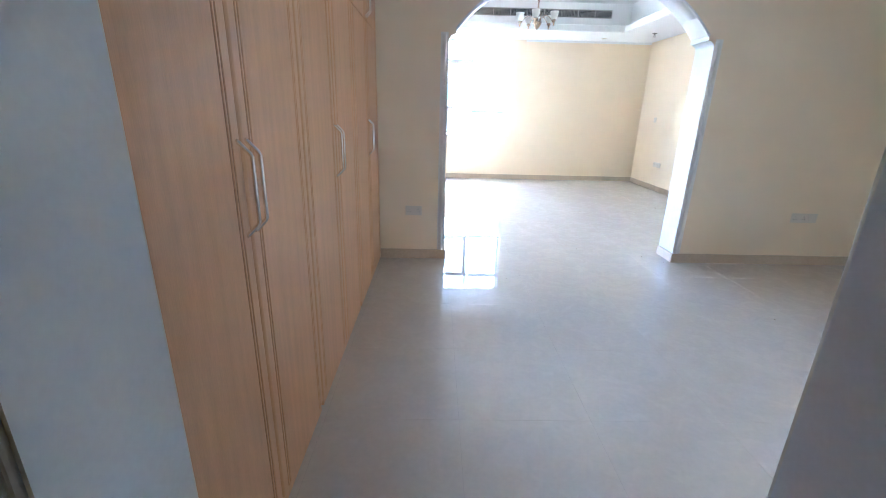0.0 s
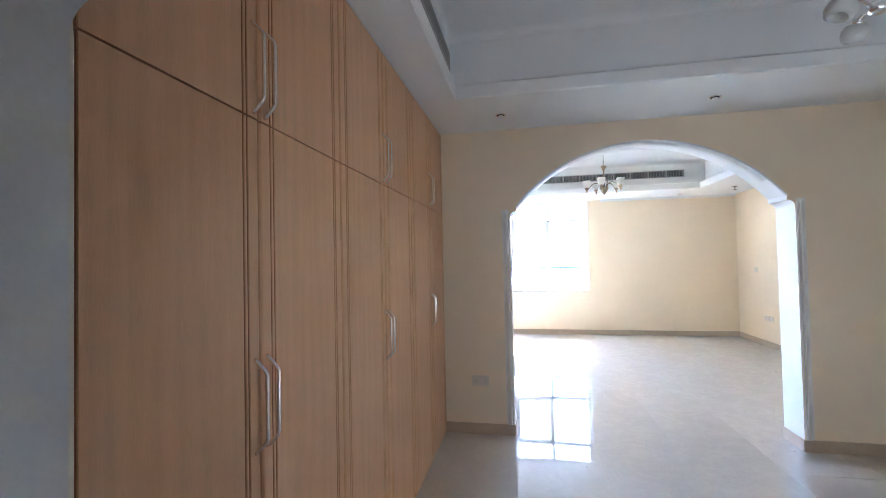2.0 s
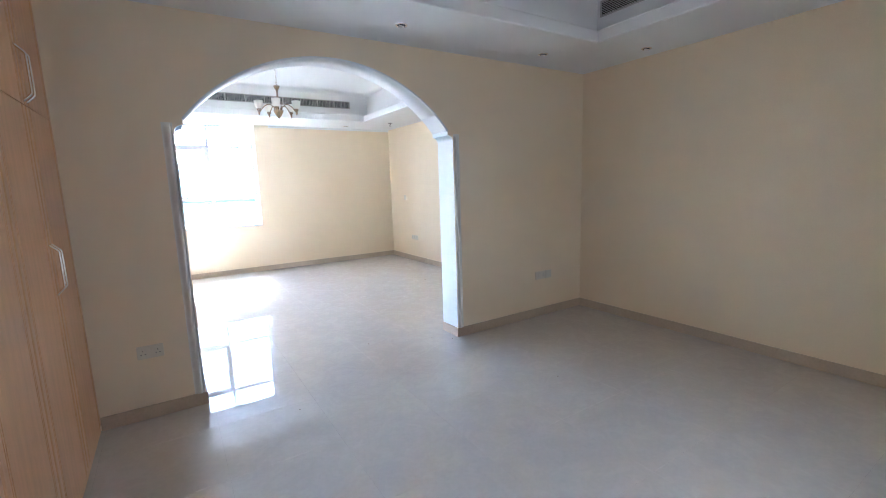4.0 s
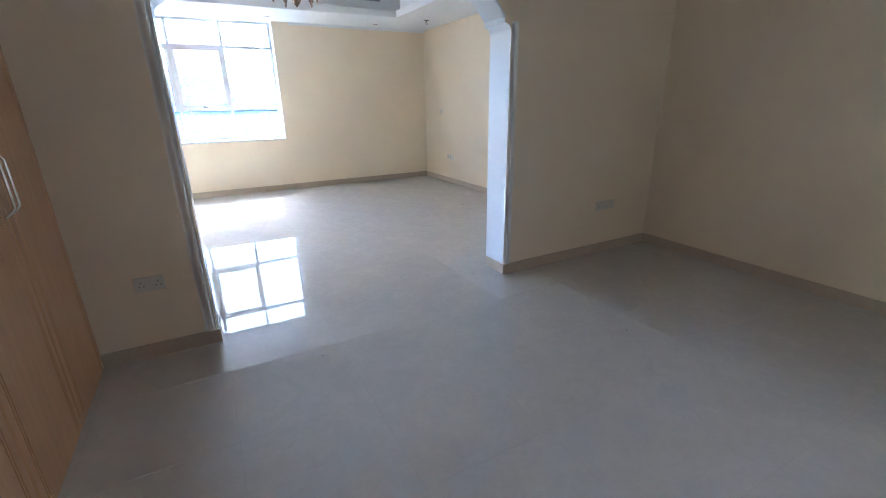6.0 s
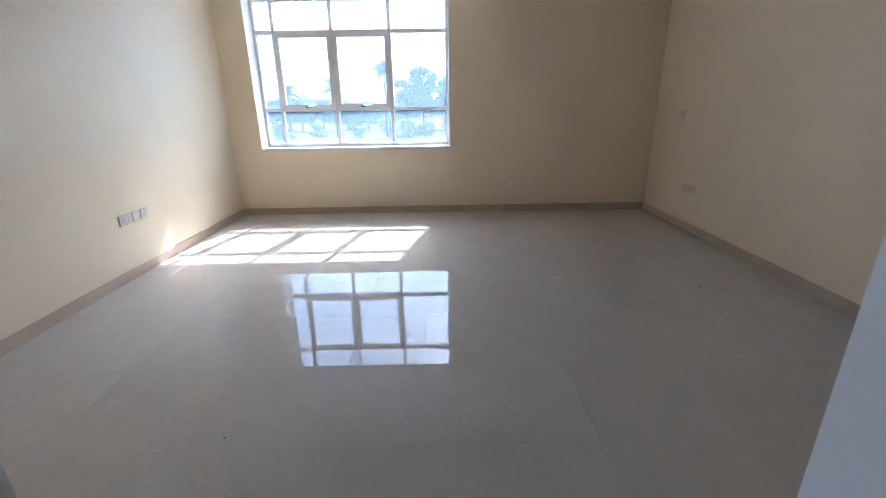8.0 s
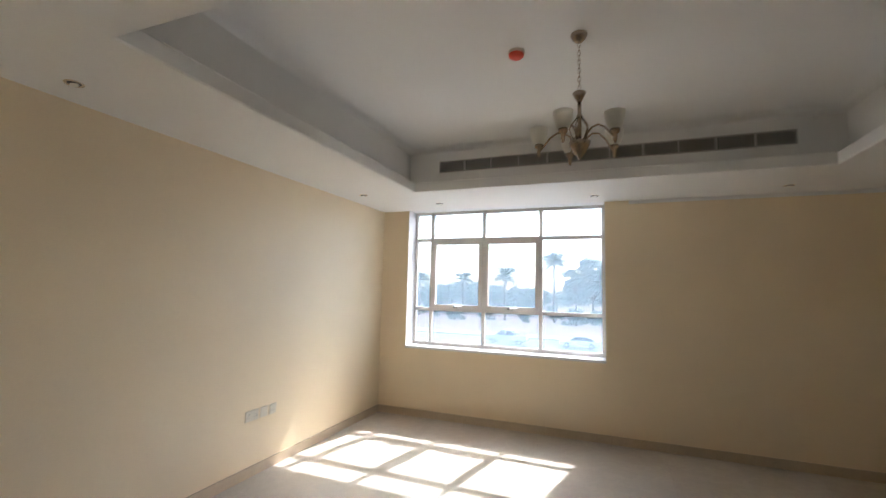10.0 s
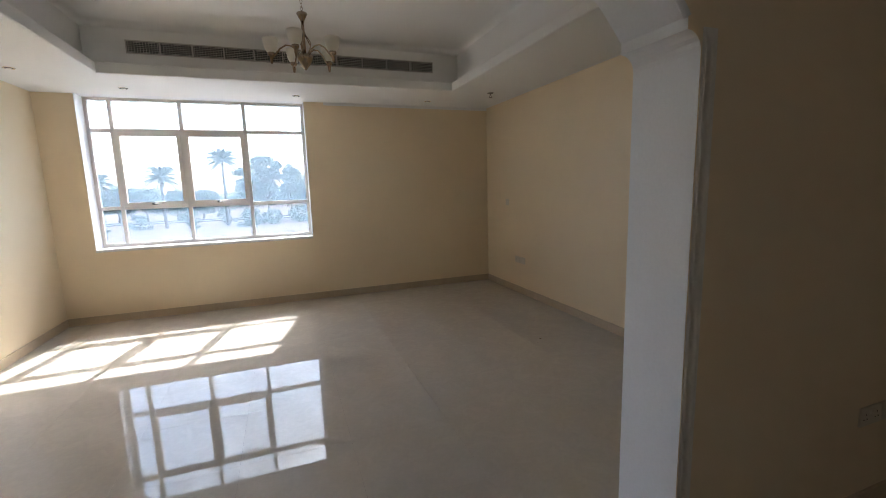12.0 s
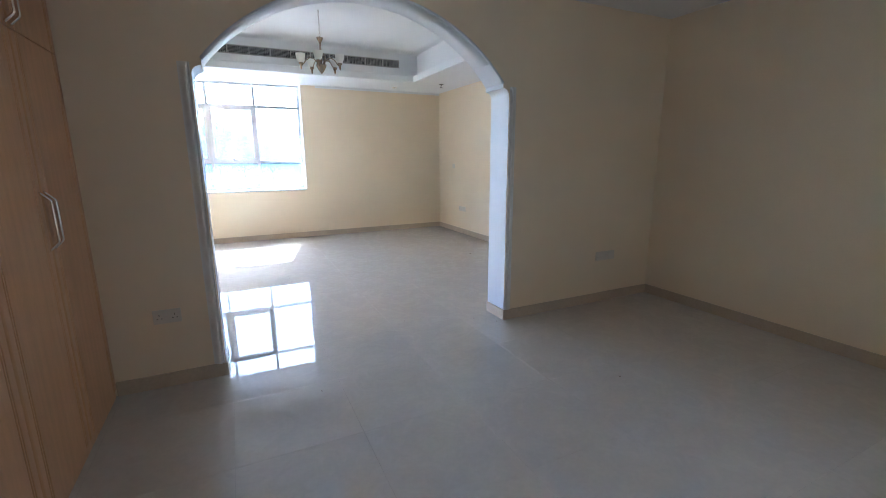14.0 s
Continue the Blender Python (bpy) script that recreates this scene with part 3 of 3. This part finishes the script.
def air_grille(length, height, m, label, rows=6, egg_crate=True):
    """A long slot grille: frame, dark back, long blades and, in an egg-crate one, dividers and cross blades. It faces -y."""
    top = empty("air_grille", label, "air vent", "long air-conditioning grilles")
    f = bmesh.new()
    t = 0.010
    box(f, 0, length, -0.012, -0.002, 0, t)
    box(f, 0, length, -0.012, -0.002, height - t, height)
    box(f, 0, t, -0.012, -0.002, t, height - t)
    box(f, length - t, length, -0.012, -0.002, t, height - t)
    part("frame", f, GRILLE, top)
    # Flat near-black sheet: the shade of an unmodelled duct, put in as colour.
    part("backing", boxed(t, length - t, -0.004, -0.0015, t, height - t), DARK, top, "near-black sheet painting the duct's shade behind the blades")
    bays = 11
    for k in range(1, bays if egg_crate else 1):
        u = length * k / bays
        part("divider", boxed(u - 0.006, u + 0.006, -0.013, -0.004, t, height - t), GRILLE, top)
    for k in range(rows):
        z = t + (height - 2 * t) * (k + 0.5) / rows
        bm = boxed(t, length - t, -0.0105, -0.0045, z - 0.0013, z + 0.0013)
        part("blade", bm, GRILLE, top)
    if egg_crate:
        blades = bmesh.new()
        n = int(length / 0.024)
        for k in range(n):
            u = t + (length - 2 * t) * (k + 0.5) / n
            box(blades, u - 0.0014, u + 0.0014, -0.0098, -0.0042, t, height - t)
        part("grid_insert", blades, GRILLE, top)
    top.matrix_basis = m
    return top


GRL = "long grey aluminium air-conditioning grille in the tray ceiling"
air_grille(3.07, 0.122, pose(0.275, LIP2[3] + 0.12, 2.800), GRL)
SLOTS = "long grey aluminium air-conditioning grille with lengthwise blades"
air_grille(1.42, 0.128, pose(LIP1[1] + 0.05, -0.78, 2.813, 0, 0, -90), SLOTS, 8, False)
air_grille(1.42, 0.128, pose(LIP1[0] - 0.05, -2.20, 2.813, 0, 0, 90), SLOTS, 8, False)


# ---- chandeliers ----
def bedroom_chandelier(at):
    top = empty("chandelier", "five-arm antique nickel chandelier with frosted glass tulip shades", "chandelier", at=at)
    part("canopy", lathe(bmesh.new(), [(0, 0), (0.046, 0), (0.048, -0.006), (0.038, -0.030), (0.022, -0.046), (0.010, -0.052), (0, -0.052)], 28), NICKEL, top)
    z, turn = -0.050, 0
    chain = bmesh.new()
    while z > -0.350:
        pts = [(0.008 * math.cos(a), 0.0, z - 0.015 + 0.018 * math.sin(a)) for a in (2 * math.pi * k / 10 for k in range(11))]
        if turn % 2:
            pts = [(0, p[0], p[2]) for p in pts]
        tube(chain, pts, 0.0017, 6)
        z -= 0.026
        turn += 1
    part("chain", chain, NICKEL, top)
    part("top_cup", lathe(bmesh.new(), [(0, -0.352), (0.034, -0.352), (0.038, -0.358), (0.025, -0.384), (0.014, -0.404), (0.010, -0.412), (0, -0.412)], 24), NICKEL, top)
    part("stem", lathe(bmesh.new(), [(0, -0.395), (0.010, -0.395), (0.011, -0.48), (0.018, -0.495), (0.011, -0.51), (0.011, -0.66), (0, -0.66)], 16), NICKEL, top)
    part("bowl", lathe(bmesh.new(), [(0, -0.640), (0.050, -0.640), (0.060, -0.646), (0.052, -0.672), (0.030, -0.712), (0.014, -0.730), (0.008, -0.742), (0, -0.744)], 28), NICKEL, top)
    for k in range(5):
        a = radians(36 + 72 * k)
        c, s = math.cos(a), math.sin(a)
        path = [(0.040, -0.645), (0.052, -0.610), (0.085, -0.583), (0.125, -0.580), (0.166, -0.606), (0.202, -0.652), (0.226, -0.682)]
        arm = part("arm", tube(bmesh.new(), [(r * c, r * s, z) for r, z in path], 0.0055, 8), NICKEL, top)
        part("brace", tube(bmesh.new(), [(0.014 * c, 0.014 * s, -0.50), (0.040 * c, 0.040 * s, -0.535), (0.056 * c, 0.056 * s, -0.562), (0.046 * c, 0.046 * s, -0.600), (0.024 * c, 0.024 * s, -0.642)], 0.0036, 6), NICKEL, top)
        cup = Matrix.Translation((0.228 * c, 0.228 * s, -0.024))
        part("holder", lathe(bmesh.new(), [(0, -0.690), (0.006, -0.688), (0.011, -0.665), (0.011, -0.640), (0.023, -0.632), (0.025, -0.614), (0.020, -0.614), (0, -0.617)], 16, m=cup), NICKEL, arm)
        glass = [(0.018, -0.620), (0.030, -0.610), (0.042, -0.586), (0.049, -0.554), (0.053, -0.520), (0.050, -0.520), (0.046, -0.554), (0.039, -0.584), (0.027, -0.606), (0.016, -0.617)]
        part("shade", lathe(bmesh.new(), glass, 24, m=cup), FROST, arm, "frosted glass tulip shade")
    return top


def dressing_chandelier(at):
    top = empty("chandelier", "small three-arm chrome pendant light with round frosted glass shades", "chandelier", at=at)
    drop = -0.578
    part("canopy", lathe(bmesh.new(), [(0, 0), (0.055, 0), (0.055, -0.010), (0.030, -0.028), (0.010, -0.034), (0, -0.034)], 24), CHROME, top)
    part("rod", tube(bmesh.new(), [(0, 0, -0.03), (0, 0, drop + 0.02)], 0.009, 10), CHROME, top)
    part("hub", lathe(bmesh.new(), [(0, drop + 0.030), (0.030, drop + 0.026), (0.038, drop + 0.012), (0.038, drop - 0.006), (0.030, drop - 0.018), (0.010, drop - 0.024), (0, drop - 0.024)], 24), CHROME, top)
    for k in range(3):
        a = radians(-41 + 120 * k)
        c, s = math.cos(a), math.sin(a)
        arm = part("arm", tube(bmesh.new(), [(r * c, r * s, drop + z) for r, z in ((0.03, 0.0), (0.06, 0.018), (0.100, 0.032), (0.138, 0.036), (0.165, 0.028))], 0.0065, 8), CHROME, top)
        m = Matrix.Translation((0.163 * c, 0.163 * s, drop + 0.030)) @ pose(0, 0, 0, 0, 0, math.degrees(a)) @ pose(0, 0, 0, 0, -24, 0)
        part("holder", lathe(bmesh.new(), [(0, 0.016), (0.018, 0.012), (0.026, 0.0), (0.028, -0.016), (0, -0.016)], 16, m=m), CHROME, arm)
        glass = [(0.020, -0.008), (0.038, -0.014), (0.051, -0.034), (0.055, -0.056), (0.050, -0.078), (0.036, -0.092), (0.033, -0.090), (0.046, -0.076), (0.051, -0.056), (0.047, -0.036), (0.034, -0.018), (0.018, -0.012)]
        part("shade", lathe(bmesh.new(), glass, 24, m=m), OPAL, arm, "round frosted glass shade")
    return top


bedroom_chandelier((1.785, 2.44, HIGH))
dressing_chandelier((2.175, -1.633, HIGH))


def crumb(x, y, size, spin):
    """A bit of plaster or dirt lying on the tiles."""
    bm = bmesh.new()
    bmesh.ops.create_icosphere(bm, subdivisions=1, radius=size)
    for v in bm.verts:
        v.co = Vector((v.co.x * 1.4, v.co.y * 0.8, v.co.z * 0.5)) * (0.8 + 0.4 * noise.noise(v.co * 90 + Vector((x, y, spin))))
    low = min(v.co.z for v in bm.verts)
    ob = thing("plaster_crumb", bm, BARK, "small dark crumb of plaster lying on the floor tiles", "debris", "crumbs on the floor")
    ob.matrix_basis = pose(x, y, -low, 0, 0, spin)


for x, y, s, a in ((0.79, 0.88, 0.006, 0), (3.75, 2.37, 0.01, 37), (3.68, 2.31, 0.006, 74), (2.52, 0.14, 0.005, 111), (2.85, -1.16, 0.006, 148), (3.75, 2.39, 0.007, 185), (2.66, -0.01, 0.006, 222), (1.95, 0.35, 0.006, 259), (1.1, -0.49, 0.005, 296)):
    crumb(x, y, s, a)

# ---- outside ----
GROUND = -5.3
g = bmesh.new()
vs = [g.verts.new(p) for p in ((-2500, -2500, GROUND), (2500, -2500, GROUND), (2500, 2500, GROUND), (-2500, 2500, GROUND))]
g.faces.new(vs)
setting("ground", g, SAND, "pale sandy ground reaching the horizon", "ground")
setting("road", boxed(-300, 300, 46, 61.5, GROUND - 0.2, GROUND + 0.03), ASPHALT, "sunlit asphalt street", "road")
setting("road", boxed(-300, 300, 112, 119, GROUND - 0.2, GROUND + 0.03), ASPHALT, "sunlit asphalt street beyond the sand", "road")
for y in (45.7, 61.5, 111.7, 119.0):
    setting("kerb", boxed(-300, 300, y, y + 0.3, GROUND - 0.2, GROUND + 0.18), KERB, "pale concrete kerb beside the street", "kerb")
setting("pavement", boxed(-300, 300, 61.8, 66.0, GROUND - 0.2, GROUND + 0.15), KERB, "pale paved footway beside the street", "pavement")


def wheel(parent, x, y, side):
    m = Matrix.Translation((x, y, 0.34)) @ pose(0, 0, 0, 90, 0, 0)
    t = part("wheel", lathe(bmesh.new(), [(0.20, -0.11), (0.31, -0.11), (0.34, -0.08), (0.34, 0.08), (0.31, 0.11), (0.20, 0.11)], 24, m=m), RUBBER, parent, "black tyre")
    part("rim", lathe(bmesh.new(), [(0, -0.06), (0.10, -0.09), (0.21, -0.10), (0.21, 0.10), (0.10, 0.09), (0, 0.06)], 20, m=m), CHROME, t, "silver rim")


def car_body(side, widths, mat, parent, name, label=""):
    """A rounded shell from a side outline, narrowed towards the roof."""
    bm = bmesh.new()
    rings = []
    zs = [z for _, z in side]
    lo, hi = min(zs), max(zs)
    for s, inset in ((-1, 0.06), (-1, 0.0), (1, 0.0), (1, 0.06)):
        ring = []
        for x, z in side:
            w = widths[0] + (widths[1] - widths[0]) * max(0.0, (z - lo) / (hi - lo))
            edge = 1.0 if inset == 0 else 0.97
            cx, cz = 0.0, (lo + hi) / 2
            ring.append(bm.verts.new((cx + (x - cx) * (1 if inset == 0 else 0.985), s * (w / 2 - (0.0 if inset else 0.0) - (0.05 if inset == 0 else 0.0)), cz + (z - cz) * (1 if inset == 0 else edge - 0.02))))
        rings.append(ring)
    n = len(side)
    for a, b in zip(rings, rings[1:]):
        for k in range(n):
            bm.faces.new((a[k], a[(k + 1) % n], b[(k + 1) % n], b[k]))
    for cap in (rings[0], rings[-1]):
        f = bm.faces.new(cap)
        bmesh.ops.triangulate(bm, faces=[f])
    return part(name, bm, mat, parent, label)


def sedan(at):
    top = empty("car", "white saloon car standing on the street", "car", "cars on the street", at)
    car_body([(-2.3, 0.30), (-2.32, 0.55), (-2.2, 0.72), (-1.3, 0.86), (-1.0, 0.92), (1.5, 0.95), (2.2, 0.92), (2.32, 0.70), (2.3, 0.30)], (1.80, 1.74), CAR_WHITE, top, "body")
    car_body([(-1.15, 0.90), (-0.35, 1.36), (0.0, 1.43), (0.7, 1.41), (1.75, 0.93)], (1.62, 1.16), CAR_GLASS, top, "cabin", "dark tinted windows")
    car_body([(-0.36, 1.38), (0.0, 1.455), (0.72, 1.435), (1.1, 1.28), (0.7, 1.37), (0.0, 1.39)], (1.30, 1.18), CAR_WHITE, top, "roof")
    for x in (-1.42, 1.42):
        for y in (-0.80, 0.80):
            wheel(top, x, y, 1)
    part("headlight", boxed(-2.26, -2.10, -0.80, -0.45, 0.60, 0.74, bevel=0.02), FROST, top)
    part("headlight", boxed(-2.26, -2.10, 0.45, 0.80, 0.60, 0.74, bevel=0.02), FROST, top)
    return top


def pickup(at):
    top = empty("pickup_truck", "pale double-cab pickup truck standing on the street", "car", "cars on the street", at)
    car_body([(-2.6, 0.42), (-2.65, 0.80), (-2.5, 1.02), (-1.35, 1.12), (2.6, 1.12), (2.65, 0.60), (2.6, 0.42)], (1.86, 1.80), CAR_SILVER, top, "body")
    car_body([(-1.35, 1.10), (-0.70, 1.66), (-0.4, 1.72), (0.9, 1.72), (1.05, 1.10)], (1.68, 1.34), CAR_GLASS, top, "cabin", "dark tinted windows")
    car_body([(-0.66, 1.68), (-0.4, 1.755), (0.92, 1.755), (0.98, 1.66)], (1.42, 1.36), CAR_SILVER, top, "roof")
    for x in (-0.1, 0.95):
        part("pillar", boxed(x - 0.04, x + 0.04, -0.80, 0.80, 1.10, 1.70), CAR_SILVER, top)
    for y in (-0.86, 0.82):
        part("bed_side", boxed(1.10, 2.60, y, y + 0.04, 1.08, 1.24, bevel=0.01), CAR_SILVER, top)
    part("tailgate", boxed(2.56, 2.62, -0.80, 0.80, 1.08, 1.24, bevel=0.01), CAR_SILVER, top)
    for x in (-1.65, 1.65):
        for y in (-0.84, 0.84):
            wheel(top, x, y, 1)
    return top


pickup((-10.3, 54.6, GROUND + 0.03))
sedan((-1.5, 55.2, GROUND + 0.03))

rnd = random.Random(7)


def leaves(bm, centre, size, count, leaf):
    """Small tilted leaf sprays scattered in an uneven cloud."""
    for _ in range(count):
        d = Vector((rnd.gauss(0, 1), rnd.gauss(0, 1), rnd.gauss(0, 1))).normalized() * rnd.random() ** 0.45
        p = Vector(centre) + Vector((d.x * size[0], d.y * size[1], d.z * size[2]))
        u = Vector((rnd.uniform(-1, 1), rnd.uniform(-1, 1), rnd.uniform(-0.6, 0.6))).normalized() * leaf * rnd.uniform(0.6, 1.3)
        v = u.orthogonal().normalized() * leaf * rnd.uniform(0.3, 0.6)
        bm.faces.new([bm.verts.new(p + q) for q in (-u, -0.2 * u + v, u, -0.1 * u - v)])


def tree(at, height, spread, n=13, count=190, leaf=0.42, base=0.10):
    """A broad tree: tapered trunk, limbs, and a crown of separate leaf clouds."""
    top = empty("tree", "broad dusty green tree standing on sand", "tree", "trees beyond the street", at)
    wood = tube(bmesh.new(), [(0, 0, -0.2), (0.1, 0, height * 0.15), (0.0, 0.1, height * 0.34), (0.1, 0, height * 0.62)], [0.34, 0.26, 0.20, 0.06], 8)
    crown = bmesh.new()
    for k in range(n):
        a = 2 * math.pi * k / n + rnd.uniform(-0.4, 0.4)
        r = spread * rnd.uniform(0.25, 0.85)
        z = height * rnd.uniform(base, 0.88) - r * 0.06
        tip = Vector((r * math.cos(a), r * math.sin(a), z))
        if k % 2 == 0:
            tube(wood, [(0, 0, height * 0.28), tip * 0.5 + Vector((0, 0, height * 0.12)), tip], [0.13, 0.08, 0.03], 6)
        s = spread * rnd.uniform(0.18, 0.38)
        leaves(crown, tip, (s, s, s * 0.8), count, leaf)
    leaves(crown, (0, 0, height * 0.78), (spread * 0.45, spread * 0.45, height * 0.2), count, leaf)
    part("trunk", wood, BARK, top)
    part("crown", crown, LEAF, top)
    return top


def palm(at, height, reach=2.8):
    """A date palm: ringed trunk and drooping feathered fronds."""
    top = empty("palm_tree", "tall date palm with a round head of fronds", "palm tree", "palms beyond the street", at)
    n = 14
    part("trunk", tube(bmesh.new(), [(0.05 * math.sin(k), 0, height * k / n - 0.2) for k in range(n + 1)], [0.30 - 0.09 * k / n + (0.03 if k % 2 else 0) for k in range(n + 1)], 9), BARK, top)
    crown = bmesh.new()
    for k in range(70):
        a, up = rnd.uniform(0, 2 * math.pi), rnd.uniform(-0.75, 1.4)
        c, s = math.cos(a), math.sin(a)
        spine = []
        for i in range(9):
            q = i / 8
            r = reach * q * math.cos(up * (1 - 0.3 * q))
            spine.append(Vector((c * r, s * r, height - 0.2 + reach * (math.sin(up) * q - 0.26 * q * q))))
        tube(crown, spine, [0.04 - 0.004 * i for i in range(9)], 4)
        side = Vector((-s, c, 0))
        for i in range(1, 9):
            w = 0.42 * math.sin(math.pi * (0.18 + 0.8 * i / 9))
            d = (spine[i] - spine[i - 1]).normalized()
            for g2 in (-1, 1):
                for h in (0.0, 0.33, 0.66):
                    p = spine[i - 1].lerp(spine[i], h)
                    crown.faces.new([crown.verts.new(v) for v in (p, p + d * 0.10, p + d * 0.44 + side * g2 * w + Vector((0, 0, -0.20)), p + d * 0.36 + side * g2 * w + Vector((0, 0, -0.24)))])
    part("crown", crown, FROND, top)
    return top


EYE = (1.85, 0.0)


def out(az, y):
    return (EYE[0] + math.tan(radians(az)) * y, y, GROUND)


palm(out(-24.2, 100), 9.3)
palm(out(-18.4, 112), 9.6)
palm(out(-12.9, 96), 10.2)
palm(out(-6.6, 95), 13.6, 2.6)
palm(out(-31.0, 90), 10.5)
for az, y, h, sp in ((-3.9, 104, 12.5, 3.4), (-1.9, 106, 15.5, 4.4), (0.8, 110, 13.5, 4.4), (4.0, 112, 11.0, 4.6), (8.0, 116, 10.0, 4.4),
                     (-9.0, 126, 7.6, 4.6), (-11.6, 130, 7.4, 4.8), (-14.5, 126, 8.2, 4.6), (-17.0, 124, 9.0, 4.6), (-20.0, 122, 8.8, 4.6), (-22.6, 124, 8.0, 4.4), (-26.0, 122, 8.4, 4.6), (-30.0, 122, 9.0, 5.0), (-34.5, 120, 8.5, 5.0)):
    tree(out(az, y), h * 1.05, sp, 46, 130, 0.33, 0.30)
for x, y, h, sp in ((-38.0, 96, 3.4, 2.4), (-30.0, 90, 3.3, 2.4), (-24.2, 95, 3.0, 2.0), (-15.2, 92, 3.8, 2.3), (-9.9, 100, 3.4, 2.2), (-4.2, 90, 3.6, 2.6), (-0.8, 93, 3.2, 2.2), (4.5, 96, 3.6, 2.6)):
    tree((x, y, GROUND), h, sp, 12, 90, 0.30)
far = bmesh.new()
for k in range(150):
    az = -55 + 110 * k / 150 + rnd.uniform(-0.4, 0.4)
    d = 190 + rnd.uniform(-25, 40)
    x, y, _ = out(az, d)
    h = rnd.uniform(5.5, 8.5)
    leaves(far, (x, y, GROUND + h * 0.5), (4.6, 3.0, h * 0.5), 90, 0.9)
thing("far_trees", far, LEAF, "band of dusty green trees in the distance", "trees", kind="stuff")

# ---- floor tiles ----
TILE_W, GAP = 0.60, 0.0009
TX, TY = 0.622, -2.185
floor_ob = bpy.data.objects["floor"]
tile_meshes = {}


def tile_mesh(w, d):
    key = (round(w, 4), round(d, 4))
    if key not in tile_meshes:
        bm = bmesh.new()
        loops = []
        for inset, z in ((0, -0.009), (0, -0.0002), (0.0002, 0.0)):
            loops.append([bm.verts.new((x, y, z)) for x, y in ((inset, inset), (w - inset, inset), (w - inset, d - inset), (inset, d - inset))])
        for a, b in zip(loops, loops[1:]):
            for k in range(4):
                bm.faces.new((a[k], a[(k + 1) % 4], b[(k + 1) % 4], b[k]))
        bm.faces.new(loops[-1])
        tile_meshes[key] = mesh_of("tile", bm, TILE)
    return tile_meshes[key]


def cuts(lo, hi, origin):
    k = math.floor((lo - origin) / TILE_W)
    edges = [lo]
    while origin + (k + 1) * TILE_W < hi - 0.01:
        k += 1
        if origin + k * TILE_W > lo + 0.01:
            edges.append(origin + k * TILE_W)
    return edges + [hi]


xs, ys = cuts(LEFT, RIGHT, TX), cuts(-6.2, FAR, TY)
for xa, xb in zip(xs, xs[1:]):
    for ya, yb in zip(ys, ys[1:]):
        piece = new("tile", tile_mesh(xb - xa - GAP, yb - ya - GAP))
        piece.parent = floor_ob
        piece.location = (xa + GAP / 2, ya + GAP / 2, 0)
